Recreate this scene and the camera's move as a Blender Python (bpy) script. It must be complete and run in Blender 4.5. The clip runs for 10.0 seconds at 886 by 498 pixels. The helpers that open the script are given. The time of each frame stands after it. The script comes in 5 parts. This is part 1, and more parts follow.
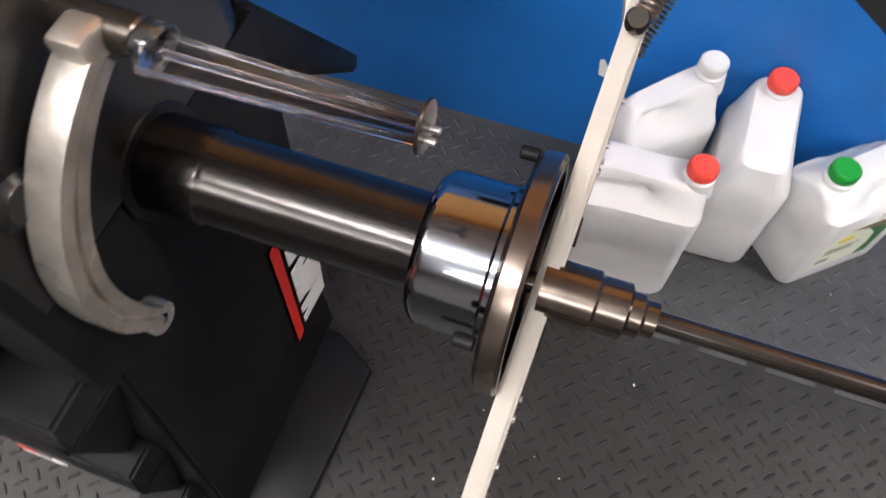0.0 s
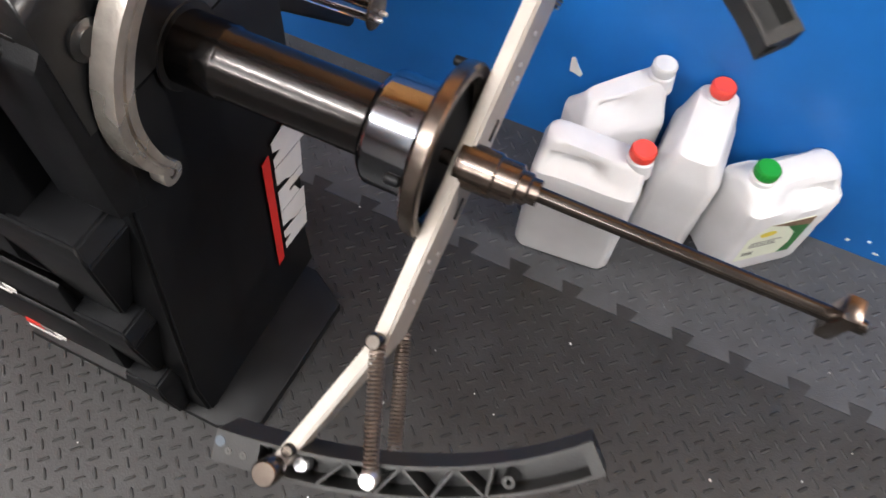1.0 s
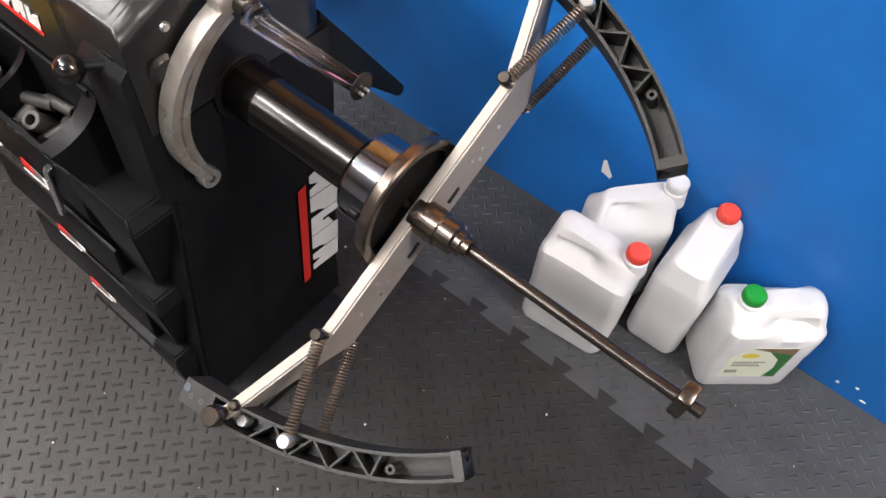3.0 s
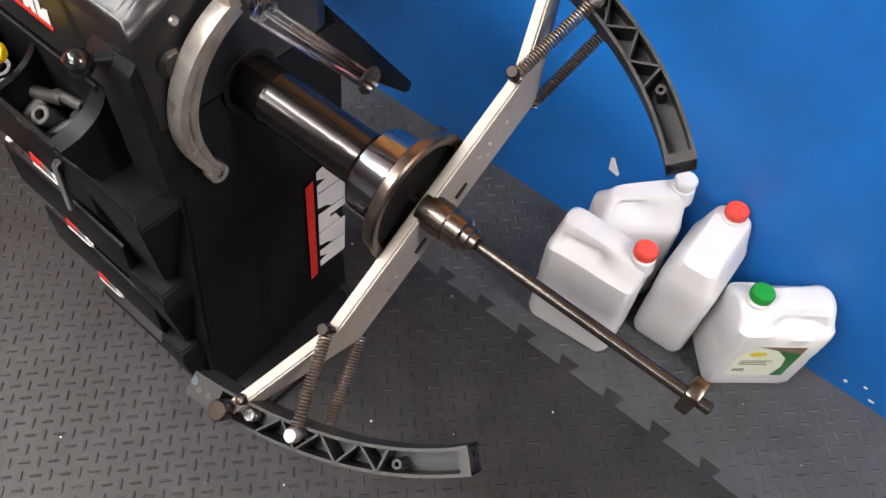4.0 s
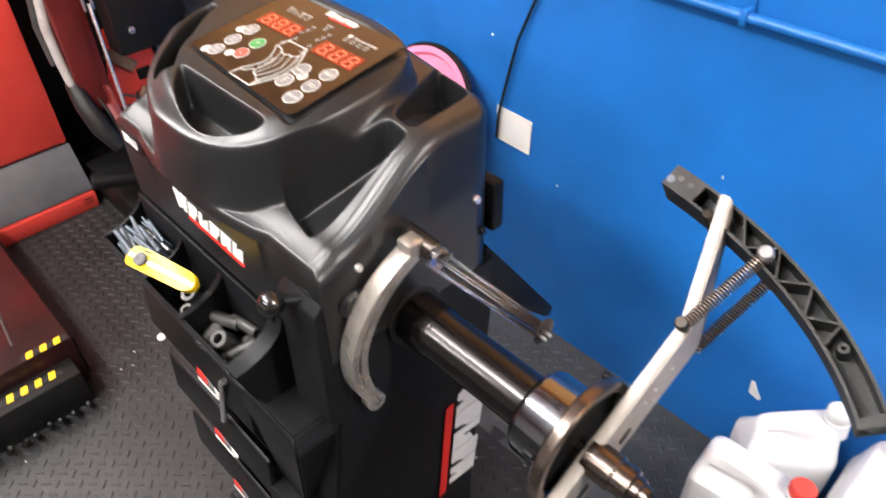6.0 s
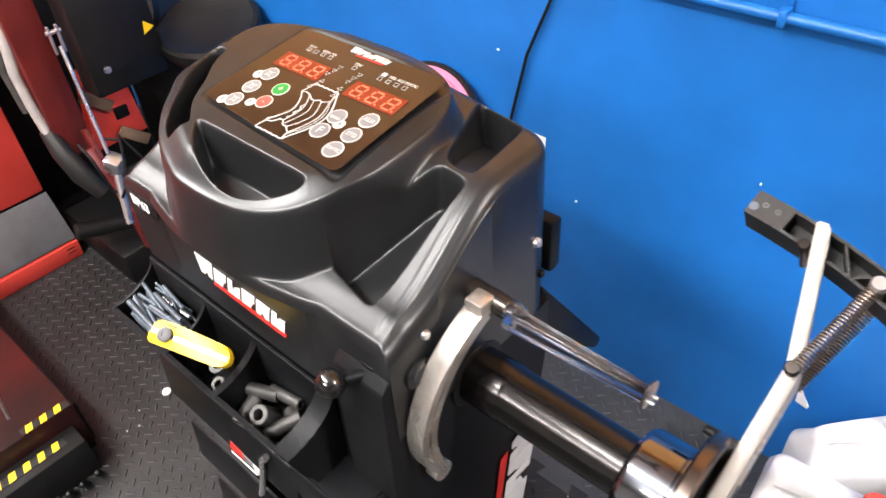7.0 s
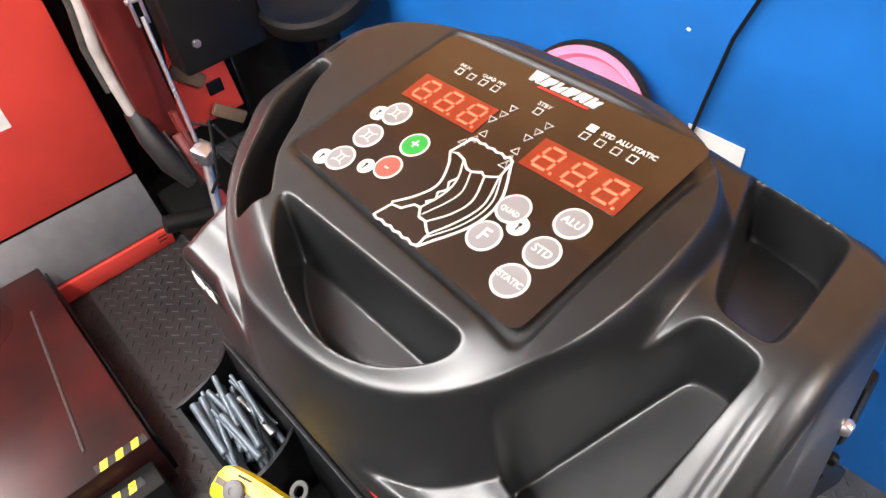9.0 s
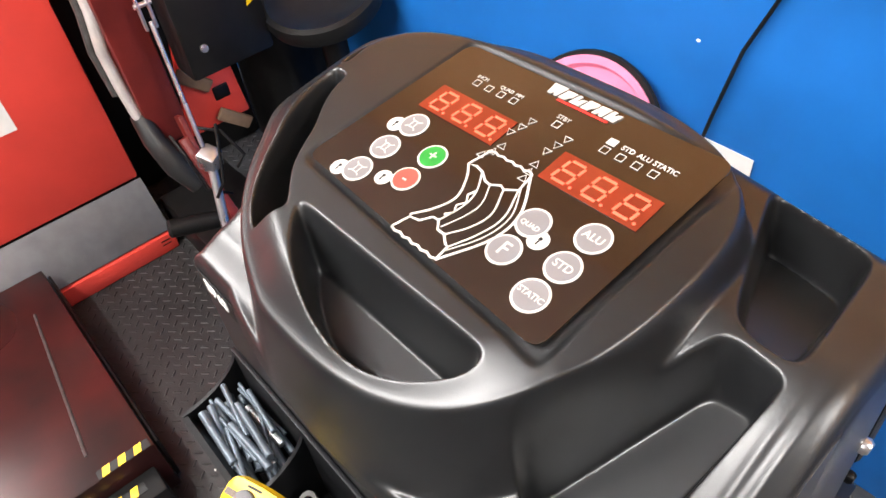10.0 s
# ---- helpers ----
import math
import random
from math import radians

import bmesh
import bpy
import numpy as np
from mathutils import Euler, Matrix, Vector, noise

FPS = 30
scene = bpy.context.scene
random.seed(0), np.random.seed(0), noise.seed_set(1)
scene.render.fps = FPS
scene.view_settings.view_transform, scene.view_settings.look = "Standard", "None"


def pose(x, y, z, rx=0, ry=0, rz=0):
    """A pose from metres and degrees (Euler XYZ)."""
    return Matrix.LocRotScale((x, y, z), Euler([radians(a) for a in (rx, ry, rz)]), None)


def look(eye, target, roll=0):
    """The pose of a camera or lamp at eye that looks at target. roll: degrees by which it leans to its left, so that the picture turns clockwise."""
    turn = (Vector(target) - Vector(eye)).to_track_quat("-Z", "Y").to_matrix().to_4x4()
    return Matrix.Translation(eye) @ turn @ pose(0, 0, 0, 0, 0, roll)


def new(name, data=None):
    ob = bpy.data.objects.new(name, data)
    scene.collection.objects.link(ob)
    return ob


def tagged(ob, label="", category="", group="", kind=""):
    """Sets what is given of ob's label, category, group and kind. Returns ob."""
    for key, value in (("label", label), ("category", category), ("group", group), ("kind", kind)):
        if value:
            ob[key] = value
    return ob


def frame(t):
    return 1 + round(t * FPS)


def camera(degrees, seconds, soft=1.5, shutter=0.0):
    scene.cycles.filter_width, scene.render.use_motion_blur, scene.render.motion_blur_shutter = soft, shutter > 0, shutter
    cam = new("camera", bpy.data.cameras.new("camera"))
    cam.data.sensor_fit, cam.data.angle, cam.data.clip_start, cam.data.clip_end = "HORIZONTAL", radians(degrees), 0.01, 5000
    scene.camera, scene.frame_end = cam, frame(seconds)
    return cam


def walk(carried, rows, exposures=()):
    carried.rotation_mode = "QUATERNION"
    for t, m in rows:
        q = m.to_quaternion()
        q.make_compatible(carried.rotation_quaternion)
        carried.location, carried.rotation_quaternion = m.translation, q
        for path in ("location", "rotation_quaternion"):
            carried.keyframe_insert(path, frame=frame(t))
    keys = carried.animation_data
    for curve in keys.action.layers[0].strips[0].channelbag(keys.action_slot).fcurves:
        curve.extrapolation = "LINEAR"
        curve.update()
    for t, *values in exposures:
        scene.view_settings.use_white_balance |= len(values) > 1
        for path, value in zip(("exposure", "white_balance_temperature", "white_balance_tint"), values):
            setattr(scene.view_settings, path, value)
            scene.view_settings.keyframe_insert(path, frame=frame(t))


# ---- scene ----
cam = camera(62.9, 10.0, shutter=0.5)
PATH = [
    (0, (0.199, -0.19, 1.104), (-0.152, 0.684, -0.66), -2.2),
    (0.5, (0.233, -0.253, 1.141), (-0.154, 0.653, -0.6), 2.6),
    (1, (0.306, -0.33, 1.179), (-0.056, 0.6, -0.554), 4.7),
    (1.5, (0.387, -0.35, 1.244), (-0.171, 0.55, -0.452), 2.8),
    (2, (0.444, -0.351, 1.281), (-0.19, 0.572, -0.376), 3.4),
    (2.5, (0.465, -0.352, 1.296), (-0.181, 0.601, -0.34), 5.7),
    (4, (0.468, -0.357, 1.292), (-0.195, 0.576, -0.348), 5.6),
    (4.5, (0.465, -0.356, 1.294), (-0.255, 0.591, -0.314), 3.9),
    (5, (0.458, -0.357, 1.3), (-0.328, 0.606, -0.267), 2.7),
    (5.5, (0.434, -0.368, 1.316), (-0.531, 0.638, -0.118), 0.5),
    (6, (0.392, -0.382, 1.339), (-0.72, 0.647, 0.034), -1.4),
    (6.2, (0.381, -0.385, 1.34), (-0.763, 0.638, 0.057), -2.1),
    (7.3, (0.199, -0.374, 1.323), (-0.838, 0.709, 0.0), -5.2),
    (7.5, (0.158, -0.351, 1.31), (-0.88, 0.704, -0.036), -5.7),
    (8, (0.054, -0.248, 1.273), (-1.054, 0.708, -0.09), -7.4),
    (8.5, (-0.007, -0.201, 1.249), (-1.168, 0.617, -0.159), -9.2),
    (9, (-0.027, -0.201, 1.246), (-1.211, 0.615, -0.144), -9.5),
    (9.5, (-0.036, -0.206, 1.248), (-1.234, 0.603, -0.134), -9.4),
    (10, (-0.038, -0.206, 1.249), (-1.228, 0.618, -0.131), -8.8),
]
EXPOSURES = [(0.0, -0.35), (0.8, -0.28), (1.5, -0.29), (2.5, -0.32), (4.5, -0.31), (5.2, -0.24), (5.8, 0.02), (6.5, 0.17), (7.3, 0.20), (10.0, 0.20)]
walk(cam, [(t, look(eye, target, roll)) for t, eye, target, roll in PATH], EXPOSURES)

# ---- light ----
world = bpy.data.worlds.new("workshop_air")
scene.world = world
world.use_nodes = True
wn = world.node_tree.nodes["Background"]
wn.inputs[0].default_value = (0.75, 0.85, 1.0, 1)
wn.inputs[1].default_value = 0.25


# ---- materials ----
def mat(name, base, rough=0.5, metal=0.0, var=0.15, scale=30.0, bump=0.0, bscale=200.0, stain=None, coat=0.0, stretch=(1, 1, 1), rvar=0.1, spec=0.5):
    m = bpy.data.materials.new(name)
    m.use_nodes = True
    nt = m.node_tree
    b = nt.nodes["Principled BSDF"]
    co = nt.nodes.new("ShaderNodeTexCoord")
    mp = nt.nodes.new("ShaderNodeMapping")
    mp.inputs["Scale"].default_value = stretch
    nt.links.new(co.outputs["Object"], mp.inputs["Vector"])
    n1 = nt.nodes.new("ShaderNodeTexNoise")
    n1.inputs["Scale"].default_value = scale
    n1.inputs["Detail"].default_value = 6
    nt.links.new(mp.outputs[0], n1.inputs["Vector"])
    n2 = nt.nodes.new("ShaderNodeTexNoise")
    n2.inputs["Scale"].default_value = scale * 0.13
    n2.inputs["Detail"].default_value = 3
    nt.links.new(mp.outputs[0], n2.inputs["Vector"])
    add = nt.nodes.new("ShaderNodeMath")
    add.operation = "ADD"
    nt.links.new(n1.outputs[0], add.inputs[0])
    nt.links.new(n2.outputs[0], add.inputs[1])
    rng = nt.nodes.new("ShaderNodeMapRange")
    rng.inputs["From Min"].default_value = 0.7
    rng.inputs["From Max"].default_value = 1.3
    nt.links.new(add.outputs[0], rng.inputs["Value"])
    mix = nt.nodes.new("ShaderNodeMix")
    mix.data_type = "RGBA"
    lo = [max(0, c * (1 - var)) for c in base]
    hi = [min(1, c * (1 + var)) for c in base] if stain is None else stain
    mix.inputs["A"].default_value = (*lo, 1)
    mix.inputs["B"].default_value = (*hi, 1)
    nt.links.new(rng.outputs[0], mix.inputs["Factor"])
    nt.links.new(mix.outputs["Result"], b.inputs["Base Color"])
    rr = nt.nodes.new("ShaderNodeMapRange")
    rr.inputs["To Min"].default_value = max(0.02, rough - rvar)
    rr.inputs["To Max"].default_value = min(1, rough + rvar)
    nt.links.new(n2.outputs[0], rr.inputs["Value"])
    nt.links.new(rr.outputs[0], b.inputs["Roughness"])
    b.inputs["Metallic"].default_value = metal
    b.inputs["Coat Weight"].default_value = coat
    b.inputs["Specular IOR Level"].default_value = spec
    if bump > 0:
        n3 = nt.nodes.new("ShaderNodeTexNoise")
        n3.inputs["Scale"].default_value = bscale
        n3.inputs["Detail"].default_value = 4
        nt.links.new(mp.outputs[0], n3.inputs["Vector"])
        bp = nt.nodes.new("ShaderNodeBump")
        bp.inputs["Strength"].default_value = bump
        bp.inputs["Distance"].default_value = 0.002
        nt.links.new(n3.outputs[0], bp.inputs["Height"])
        nt.links.new(bp.outputs[0], b.inputs["Normal"])
    return m


def glow(name, col, strength):
    m = bpy.data.materials.new(name)
    m.use_nodes = True
    b = m.node_tree.nodes["Principled BSDF"]
    b.inputs["Base Color"].default_value = (*col, 1)
    b.inputs["Emission Color"].default_value = (*col, 1)
    b.inputs["Emission Strength"].default_value = strength
    return m


BLUE = mat("blue_wall_paint", (0.007, 0.122, 0.410), 0.45, var=0.13, scale=7, bump=0.15, bscale=45)
RUBBER = mat("grey_rubber_mat", (0.047, 0.049, 0.053), 0.5, var=0.25, scale=20, bump=0.3, bscale=300, spec=0.4)
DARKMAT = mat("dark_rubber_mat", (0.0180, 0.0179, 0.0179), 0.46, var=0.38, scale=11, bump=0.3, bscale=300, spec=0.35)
PLAST = mat("black_moulded_plastic", (0.0085, 0.0090, 0.0096), 0.345, var=0.3, scale=30, bump=0.05, bscale=1200, rvar=0.06, spec=0.58)
BODY = mat("black_cabinet_plastic", (0.0060, 0.0064, 0.0072), 0.42, var=0.35, scale=25, bump=0.12, bscale=700, spec=0.16)
JAW = mat("dark_grey_nylon", (0.015, 0.015, 0.0147), 0.48, var=0.25, scale=60, bump=0.15, bscale=500)
ALU = mat("pale_plated_metal", (0.285, 0.258, 0.228), 0.45, 0.2, var=0.10, scale=50, bump=0.06, bscale=300)
CAST = mat("cast_aluminium", (0.56, 0.52, 0.47), 0.27, 0.8, var=0.3, scale=45, bump=0.35, bscale=90)
MIRROR = mat("dark_mirror_steel", (0.25, 0.26, 0.28), 0.10, 1.0, var=0.2, scale=40, stretch=(0.2, 1, 1))
SLEEVE = mat("oil_browned_steel", (0.040, 0.037, 0.036), 0.19, 0.9, var=0.35, scale=30, bump=0.05, bscale=300, stretch=(0.3, 1, 1))
STEEL = mat("dark_oiled_steel", (0.075, 0.064, 0.056), 0.22, 0.85, var=0.3, scale=30, stretch=(0.3, 1, 1))
BROWNST = mat("brown_steel", (0.150, 0.122, 0.104), 0.24, 0.95, var=0.3, scale=60)
SPRING = mat("spring_wire", (0.30, 0.24, 0.20), 0.3, 0.9, var=0.2, scale=80)
CHROMEBALL = mat("glossy_black_knob", (0.006, 0.006, 0.006), 0.05, 0.0, var=0.1, rvar=0.02, spec=0.9)
STICK = mat("blued_lead_stick", (0.085, 0.105, 0.128), 0.42, 0.4, var=0.3, scale=60)
SOCKET = mat("dull_grey_steel", (0.085, 0.083, 0.08), 0.45, 0.6, var=0.3, scale=60)
BOLT = mat("zinc_bolt", (0.65, 0.65, 0.66), 0.28, 0.9, var=0.15, scale=90)
HDPE = mat("white_translucent_plastic", (0.66, 0.662, 0.67), 0.40, var=0.07, scale=16, bump=0.2, bscale=40)
REDCAP = mat("red_cap_plastic", (0.75, 0.07, 0.05), 0.4, var=0.08)
GREENCAP = mat("green_cap_plastic", (0.01, 0.27, 0.03), 0.4, var=0.08)
WHITE = mat("white_print", (0.73, 0.72, 0.69), 0.5, var=0.06)
REDP = mat("red_print", (0.62, 0.025, 0.02), 0.4, var=0.08)
REDPAINT = mat("red_enamel", (0.66, 0.058, 0.042), 0.4, var=0.10, scale=8, bump=0.08, bscale=80)
DKRED = mat("dark_red_enamel", (0.11, 0.012, 0.010), 0.35, var=0.35, scale=12)
CARDB = mat("worn_tan_steel", (0.20, 0.13, 0.08), 0.5, 0.3, var=0.3)
GREYDK = mat("dark_grey_rubber", (0.016, 0.016, 0.016), 0.38, var=0.2)
DECK = mat("worn_dark_deck", (0.009, 0.008, 0.008), 0.30, var=0.3, scale=7, stain=(0.055, 0.009, 0.008), spec=0.3)
GREYP = mat("grey_rubber_bumper", (0.095, 0.093, 0.097), 0.6, var=0.2, scale=25)
HOSE = mat("pale_hose_plastic", (0.36, 0.33, 0.31), 0.35, var=0.25, scale=30)
BLACK = mat("matt_black", (0.007, 0.007, 0.007), 0.42, var=0.3, spec=0.25)
YELLOW = mat("yellow_tool_plastic", (0.80, 0.50, 0.005), 0.38, var=0.06)
PINK = mat("pink_plastic", (0.75, 0.22, 0.36), 0.4, var=0.08)
PANEL = mat("smoked_panel_film", (0.014, 0.0088, 0.0062), 0.10, var=0.2, scale=15, rvar=0.03, spec=0.9)
GREYBTN = mat("grey_button_print", (0.155, 0.150, 0.155), 0.35, var=0.06)
GREENBTN = mat("green_button_print", (0.012, 0.19, 0.025), 0.35, var=0.06)
REDBTN = mat("red_button_print", (0.38, 0.055, 0.04), 0.35, var=0.06)
LEDBACK = mat("red_display_window", (0.165, 0.022, 0.010), 0.14, var=0.15, scale=60)
LEDSEG = glow("red_display_segments", (0.75, 0.11, 0.06), 0.24)
BOARD = mat("orange_brown_boarding", (0.70, 0.31, 0.06), 0.6, var=0.22, scale=7, stretch=(0.3, 1, 3))
CEIL = mat("unseen_pale_ceiling", (0.66, 0.70, 0.74), 0.7, var=0.2, scale=5)
UNSEEN_GREY = mat("unseen_wall_grey", (0.30, 0.30, 0.30), 0.8, var=0.1, scale=6)
TUBE = glow("lamp_diffuser", (1.0, 0.98, 0.95), 6.0)
SMOKE = mat("clear_gauge_plastic", (0.72, 0.74, 0.77), 0.04, var=0.05, rvar=0.02)
next(n for n in SMOKE.node_tree.nodes if n.type == "BSDF_PRINCIPLED").inputs["Transmission Weight"].default_value = 1.0
PRINT = mat("white_panel_print", (0.44, 0.425, 0.40), 0.4, var=0.05)
LABELW = mat("label_cream", (0.72, 0.76, 0.62), 0.5, var=0.05)
LABELG = mat("label_green", (0.03, 0.16, 0.04), 0.5, var=0.25)
LABELB = mat("label_brown", (0.20, 0.13, 0.08), 0.5, var=0.35, scale=120)
LABELY = mat("label_yellow", (0.75, 0.62, 0.05), 0.5, var=0.15)


# ---- mesh helpers ----
def link(name, bm, material, parent=None, label="", smooth=40):
    me = bpy.data.meshes.new(name)
    bmesh.ops.recalc_face_normals(bm, faces=bm.faces)
    for f in bm.faces:
        f.smooth = True
    lim = radians(smooth)
    for e in bm.edges:
        e.smooth = len(e.link_faces) == 2 and e.calc_face_angle(0) < lim
    bm.to_mesh(me)
    bm.free()
    me.materials.append(material)
    ob = new(name, me)
    if parent is not None:
        ob.parent = parent
    if label:
        ob["label"] = label
    return ob


def part(name, bm, material, parent, label=""):
    return link(name, bm, material, parent, label)


def thing(name, label, category, group="", loc=(0, 0, 0), rz=0):
    ob = new(name)
    ob.empty_display_size = 0.05
    ob.matrix_basis = pose(*loc, 0, 0, rz)
    return tagged(ob, label, category, group)


def tool(name, bm, material, label, category, group=""):
    return tagged(link(name, bm, material), label, category, group)


def structure(name, bm, material, label, category):
    return tagged(link(name, bm, material), label, category, kind="structure")


def box(x0, y0, z0, x1, y1, z1, bevel=0.0, seg=2, m=None):
    bm = bmesh.new()
    bmesh.ops.create_cube(bm, size=1)
    bmesh.ops.transform(bm, matrix=Matrix.Translation(((x0 + x1) / 2, (y0 + y1) / 2, (z0 + z1) / 2)) @ Matrix.Diagonal((x1 - x0, y1 - y0, z1 - z0, 1)), verts=bm.verts)
    if bevel > 0:
        bmesh.ops.bevel(bm, geom=bm.edges[:], offset=bevel, segments=seg, affect="EDGES", profile=0.5)
    if m is not None:
        bmesh.ops.transform(bm, matrix=m, verts=bm.verts)
    return bm


def join(*bms):
    out = bms[0]
    for b in bms[1:]:
        me = bpy.data.meshes.new("tmp")
        b.to_mesh(me)
        b.free()
        out.from_mesh(me)
        bpy.data.meshes.remove(me)
    return out


def moved(bm, m):
    bmesh.ops.transform(bm, matrix=m, verts=bm.verts)
    return bm


def lathe(profile, n=40, m=None):
    """Turns (r, h) points round the z axis; ends are closed where r is 0."""
    bm = bmesh.new()
    rings = []
    for r, h in profile:
        if r <= 1e-6:
            rings.append([bm.verts.new((0, 0, h))])
        else:
            rings.append([bm.verts.new((r * math.cos(2 * math.pi * i / n), r * math.sin(2 * math.pi * i / n), h)) for i in range(n)])
    for a, b in zip(rings, rings[1:]):
        for i in range(n):
            j = (i + 1) % n
            if len(a) == 1 and len(b) == 1:
                continue
            if len(a) == 1:
                bm.faces.new((a[0], b[j], b[i]))
            elif len(b) == 1:
                bm.faces.new((a[i], a[j], b[0]))
            else:
                bm.faces.new((a[i], a[j], b[j], b[i]))
    if m is not None:
        moved(bm, m)
    return bm


def rod(a, b, r, n=16, bevel=0.0):
    a, b = Vector(a), Vector(b)
    L = (b - a).length
    q = (b - a).to_track_quat("Z", "Y").to_matrix().to_4x4()
    e = min(bevel, r * 0.5)
    prof = [(0, 0), (r - e, 0), (r, e), (r, L - e), (r - e, L), (0, L)] if e > 0 else [(0, 0), (r, 0), (r, L), (0, L)]
    return lathe(prof, n, Matrix.Translation(a) @ q)


def sweep(points, r, n=8, closed_ends=True):
    """A round tube along points; r may be a list."""
    pts = [Vector(p) for p in points]
    rs = r if isinstance(r, (list, tuple)) else [r] * len(pts)
    bm = bmesh.new()
    rings = []
    up = Vector((0.3, 0.2, 0.9)).normalized()
    for i, p in enumerate(pts):
        d = (pts[min(i + 1, len(pts) - 1)] - pts[max(i - 1, 0)]).normalized()
        side = d.cross(up)
        if side.length < 1e-4:
            side = d.cross(Vector((1, 0, 0)))
        side.normalize()
        up = side.cross(d).normalized()
        rings.append([bm.verts.new(p + rs[i] * (side * math.cos(2 * math.pi * k / n) + up * math.sin(2 * math.pi * k / n))) for k in range(n)])
    for a, b in zip(rings, rings[1:]):
        for k in range(n):
            bm.faces.new((a[k], a[(k + 1) % n], b[(k + 1) % n], b[k]))
    if closed_ends:
        bm.faces.new(rings[0])
        bm.faces.new(rings[-1][::-1])
    return bm


def slab(outline, z0, z1, bevel=0.0, m=None, seg=2):
    """A flat plate with the given (x, y) outline between z0 and z1."""
    bm = bmesh.new()
    lo = [bm.verts.new((x, y, z0)) for x, y in outline]
    hi = [bm.verts.new((x, y, z1)) for x, y in outline]
    n = len(outline)
    bm.faces.new(lo[::-1])
    bm.faces.new(hi)
    for i in range(n):
        bm.faces.new((lo[i], lo[(i + 1) % n], hi[(i + 1) % n], hi[i]))
    if bevel > 0:
        bmesh.ops.bevel(bm, geom=bm.edges[:], offset=bevel, segments=seg, affect="EDGES", profile=0.5)
    if m is not None:
        moved(bm, m)
    return bm


def arc_pts(cx, cy, r, a0, a1, n):
    return [(cx + r * math.cos(radians(a0 + (a1 - a0) * i / n)), cy + r * math.sin(radians(a0 + (a1 - a0) * i / n))) for i in range(n + 1)]


def ribbon(points, w, z0, z1, closed=False):
    """A strip of width w along 2D points, with thickness from z0 to z1."""
    pts = [Vector(p) for p in points]
    n = len(pts)
    bm = bmesh.new()
    rows = []
    for i, p in enumerate(pts):
        a = pts[(i - 1) % n] if closed or i > 0 else p
        b = pts[(i + 1) % n] if closed or i < n - 1 else p
        d = (b - a).normalized()
        s = Vector((-d.y, d.x)) * w / 2
        rows.append([bm.verts.new((q.x, q.y, z)) for z in (z0, z1) for q in (p - s, p + s)])
    for i in range(n if closed else n - 1):
        a, b = rows[i], rows[(i + 1) % n]
        for u, v in ((0, 1), (1, 3), (3, 2), (2, 0)):
            bm.faces.new((a[u], a[v], b[v], b[u]))
    if not closed:
        bm.faces.new((rows[0][0], rows[0][2], rows[0][3], rows[0][1]))
        bm.faces.new((rows[-1][0], rows[-1][1], rows[-1][3], rows[-1][2]))
    return bm


def smooth01(a, b, x):
    t = min(1, max(0, (x - a) / (b - a)))
    return t * t * (3 - 2 * t)


def words(text, height, depth=0.0006, shear=0.0, bold=0.0, align="CENTER"):
    """Letters of the built-in font as a bmesh that lies in the xy plane, centred, of the given capital height."""
    cu = bpy.data.curves.new("letters", "FONT")
    cu.body, cu.size, cu.extrude, cu.shear, cu.offset = text, height / 0.69, depth, shear, bold
    cu.align_x, cu.align_y, cu.resolution_u = align, "CENTER", 3
    tmp = bpy.data.objects.new("letters", cu)
    scene.collection.objects.link(tmp)
    bpy.context.view_layer.update()
    me = bpy.data.meshes.new_from_object(tmp.evaluated_get(bpy.context.evaluated_depsgraph_get()))
    bm = bmesh.new()
    bm.from_mesh(me)
    bpy.data.objects.remove(tmp)
    bpy.data.curves.remove(cu)
    bpy.data.meshes.remove(me)
    return bm


X_AXIS = Matrix.Rotation(radians(90), 4, "Y")  # turns z into x


# ---- the room ----
WALL = Matrix.Translation((0, 0.650, 0))
structure("floor", box(-4.5, -4.5, -0.1, 3.5, 1.2, -0.006), DARKMAT, "dark rubber workshop floor under the mats", "floor")
structure("wall_north", moved(box(-4.6, 0, -0.1, 3.6, 0.15, 1.17), WALL), BLUE, "blue painted workshop wall, scuffed in places", "wall")
structure("wall_upper", moved(box(-4.6, 0.002, 1.17, 3.6, 0.15, 2.9), WALL), BOARD, "orange-brown boarding above the blue wall", "wall")
# unseen walls added round the room; their dull grey keeps side reflections dark
structure("unseen_wall_south", box(-4.6, -4.6, -0.1, 3.6, -4.45, 2.9), UNSEEN_GREY, "unseen grey wall added to close the room and dim reflections", "wall")
structure("unseen_wall_east", box(3.45, -4.6, -0.1, 3.6, 1.2, 2.9), UNSEEN_GREY, "unseen grey wall added to close the room and dim reflections", "wall")
structure("unseen_wall_west", box(-4.6, -4.6, -0.1, -4.45, 1.2, 2.9), UNSEEN_GREY, "unseen grey wall added to close the room and dim reflections", "wall")
# unseen ceiling, added pale so that upward faces reflect something bright
structure("ceiling", box(-4.6, -4.6, 2.9, 3.6, 1.25, 3.0), CEIL, "unseen pale ceiling added to reflect lamp light", "ceiling")


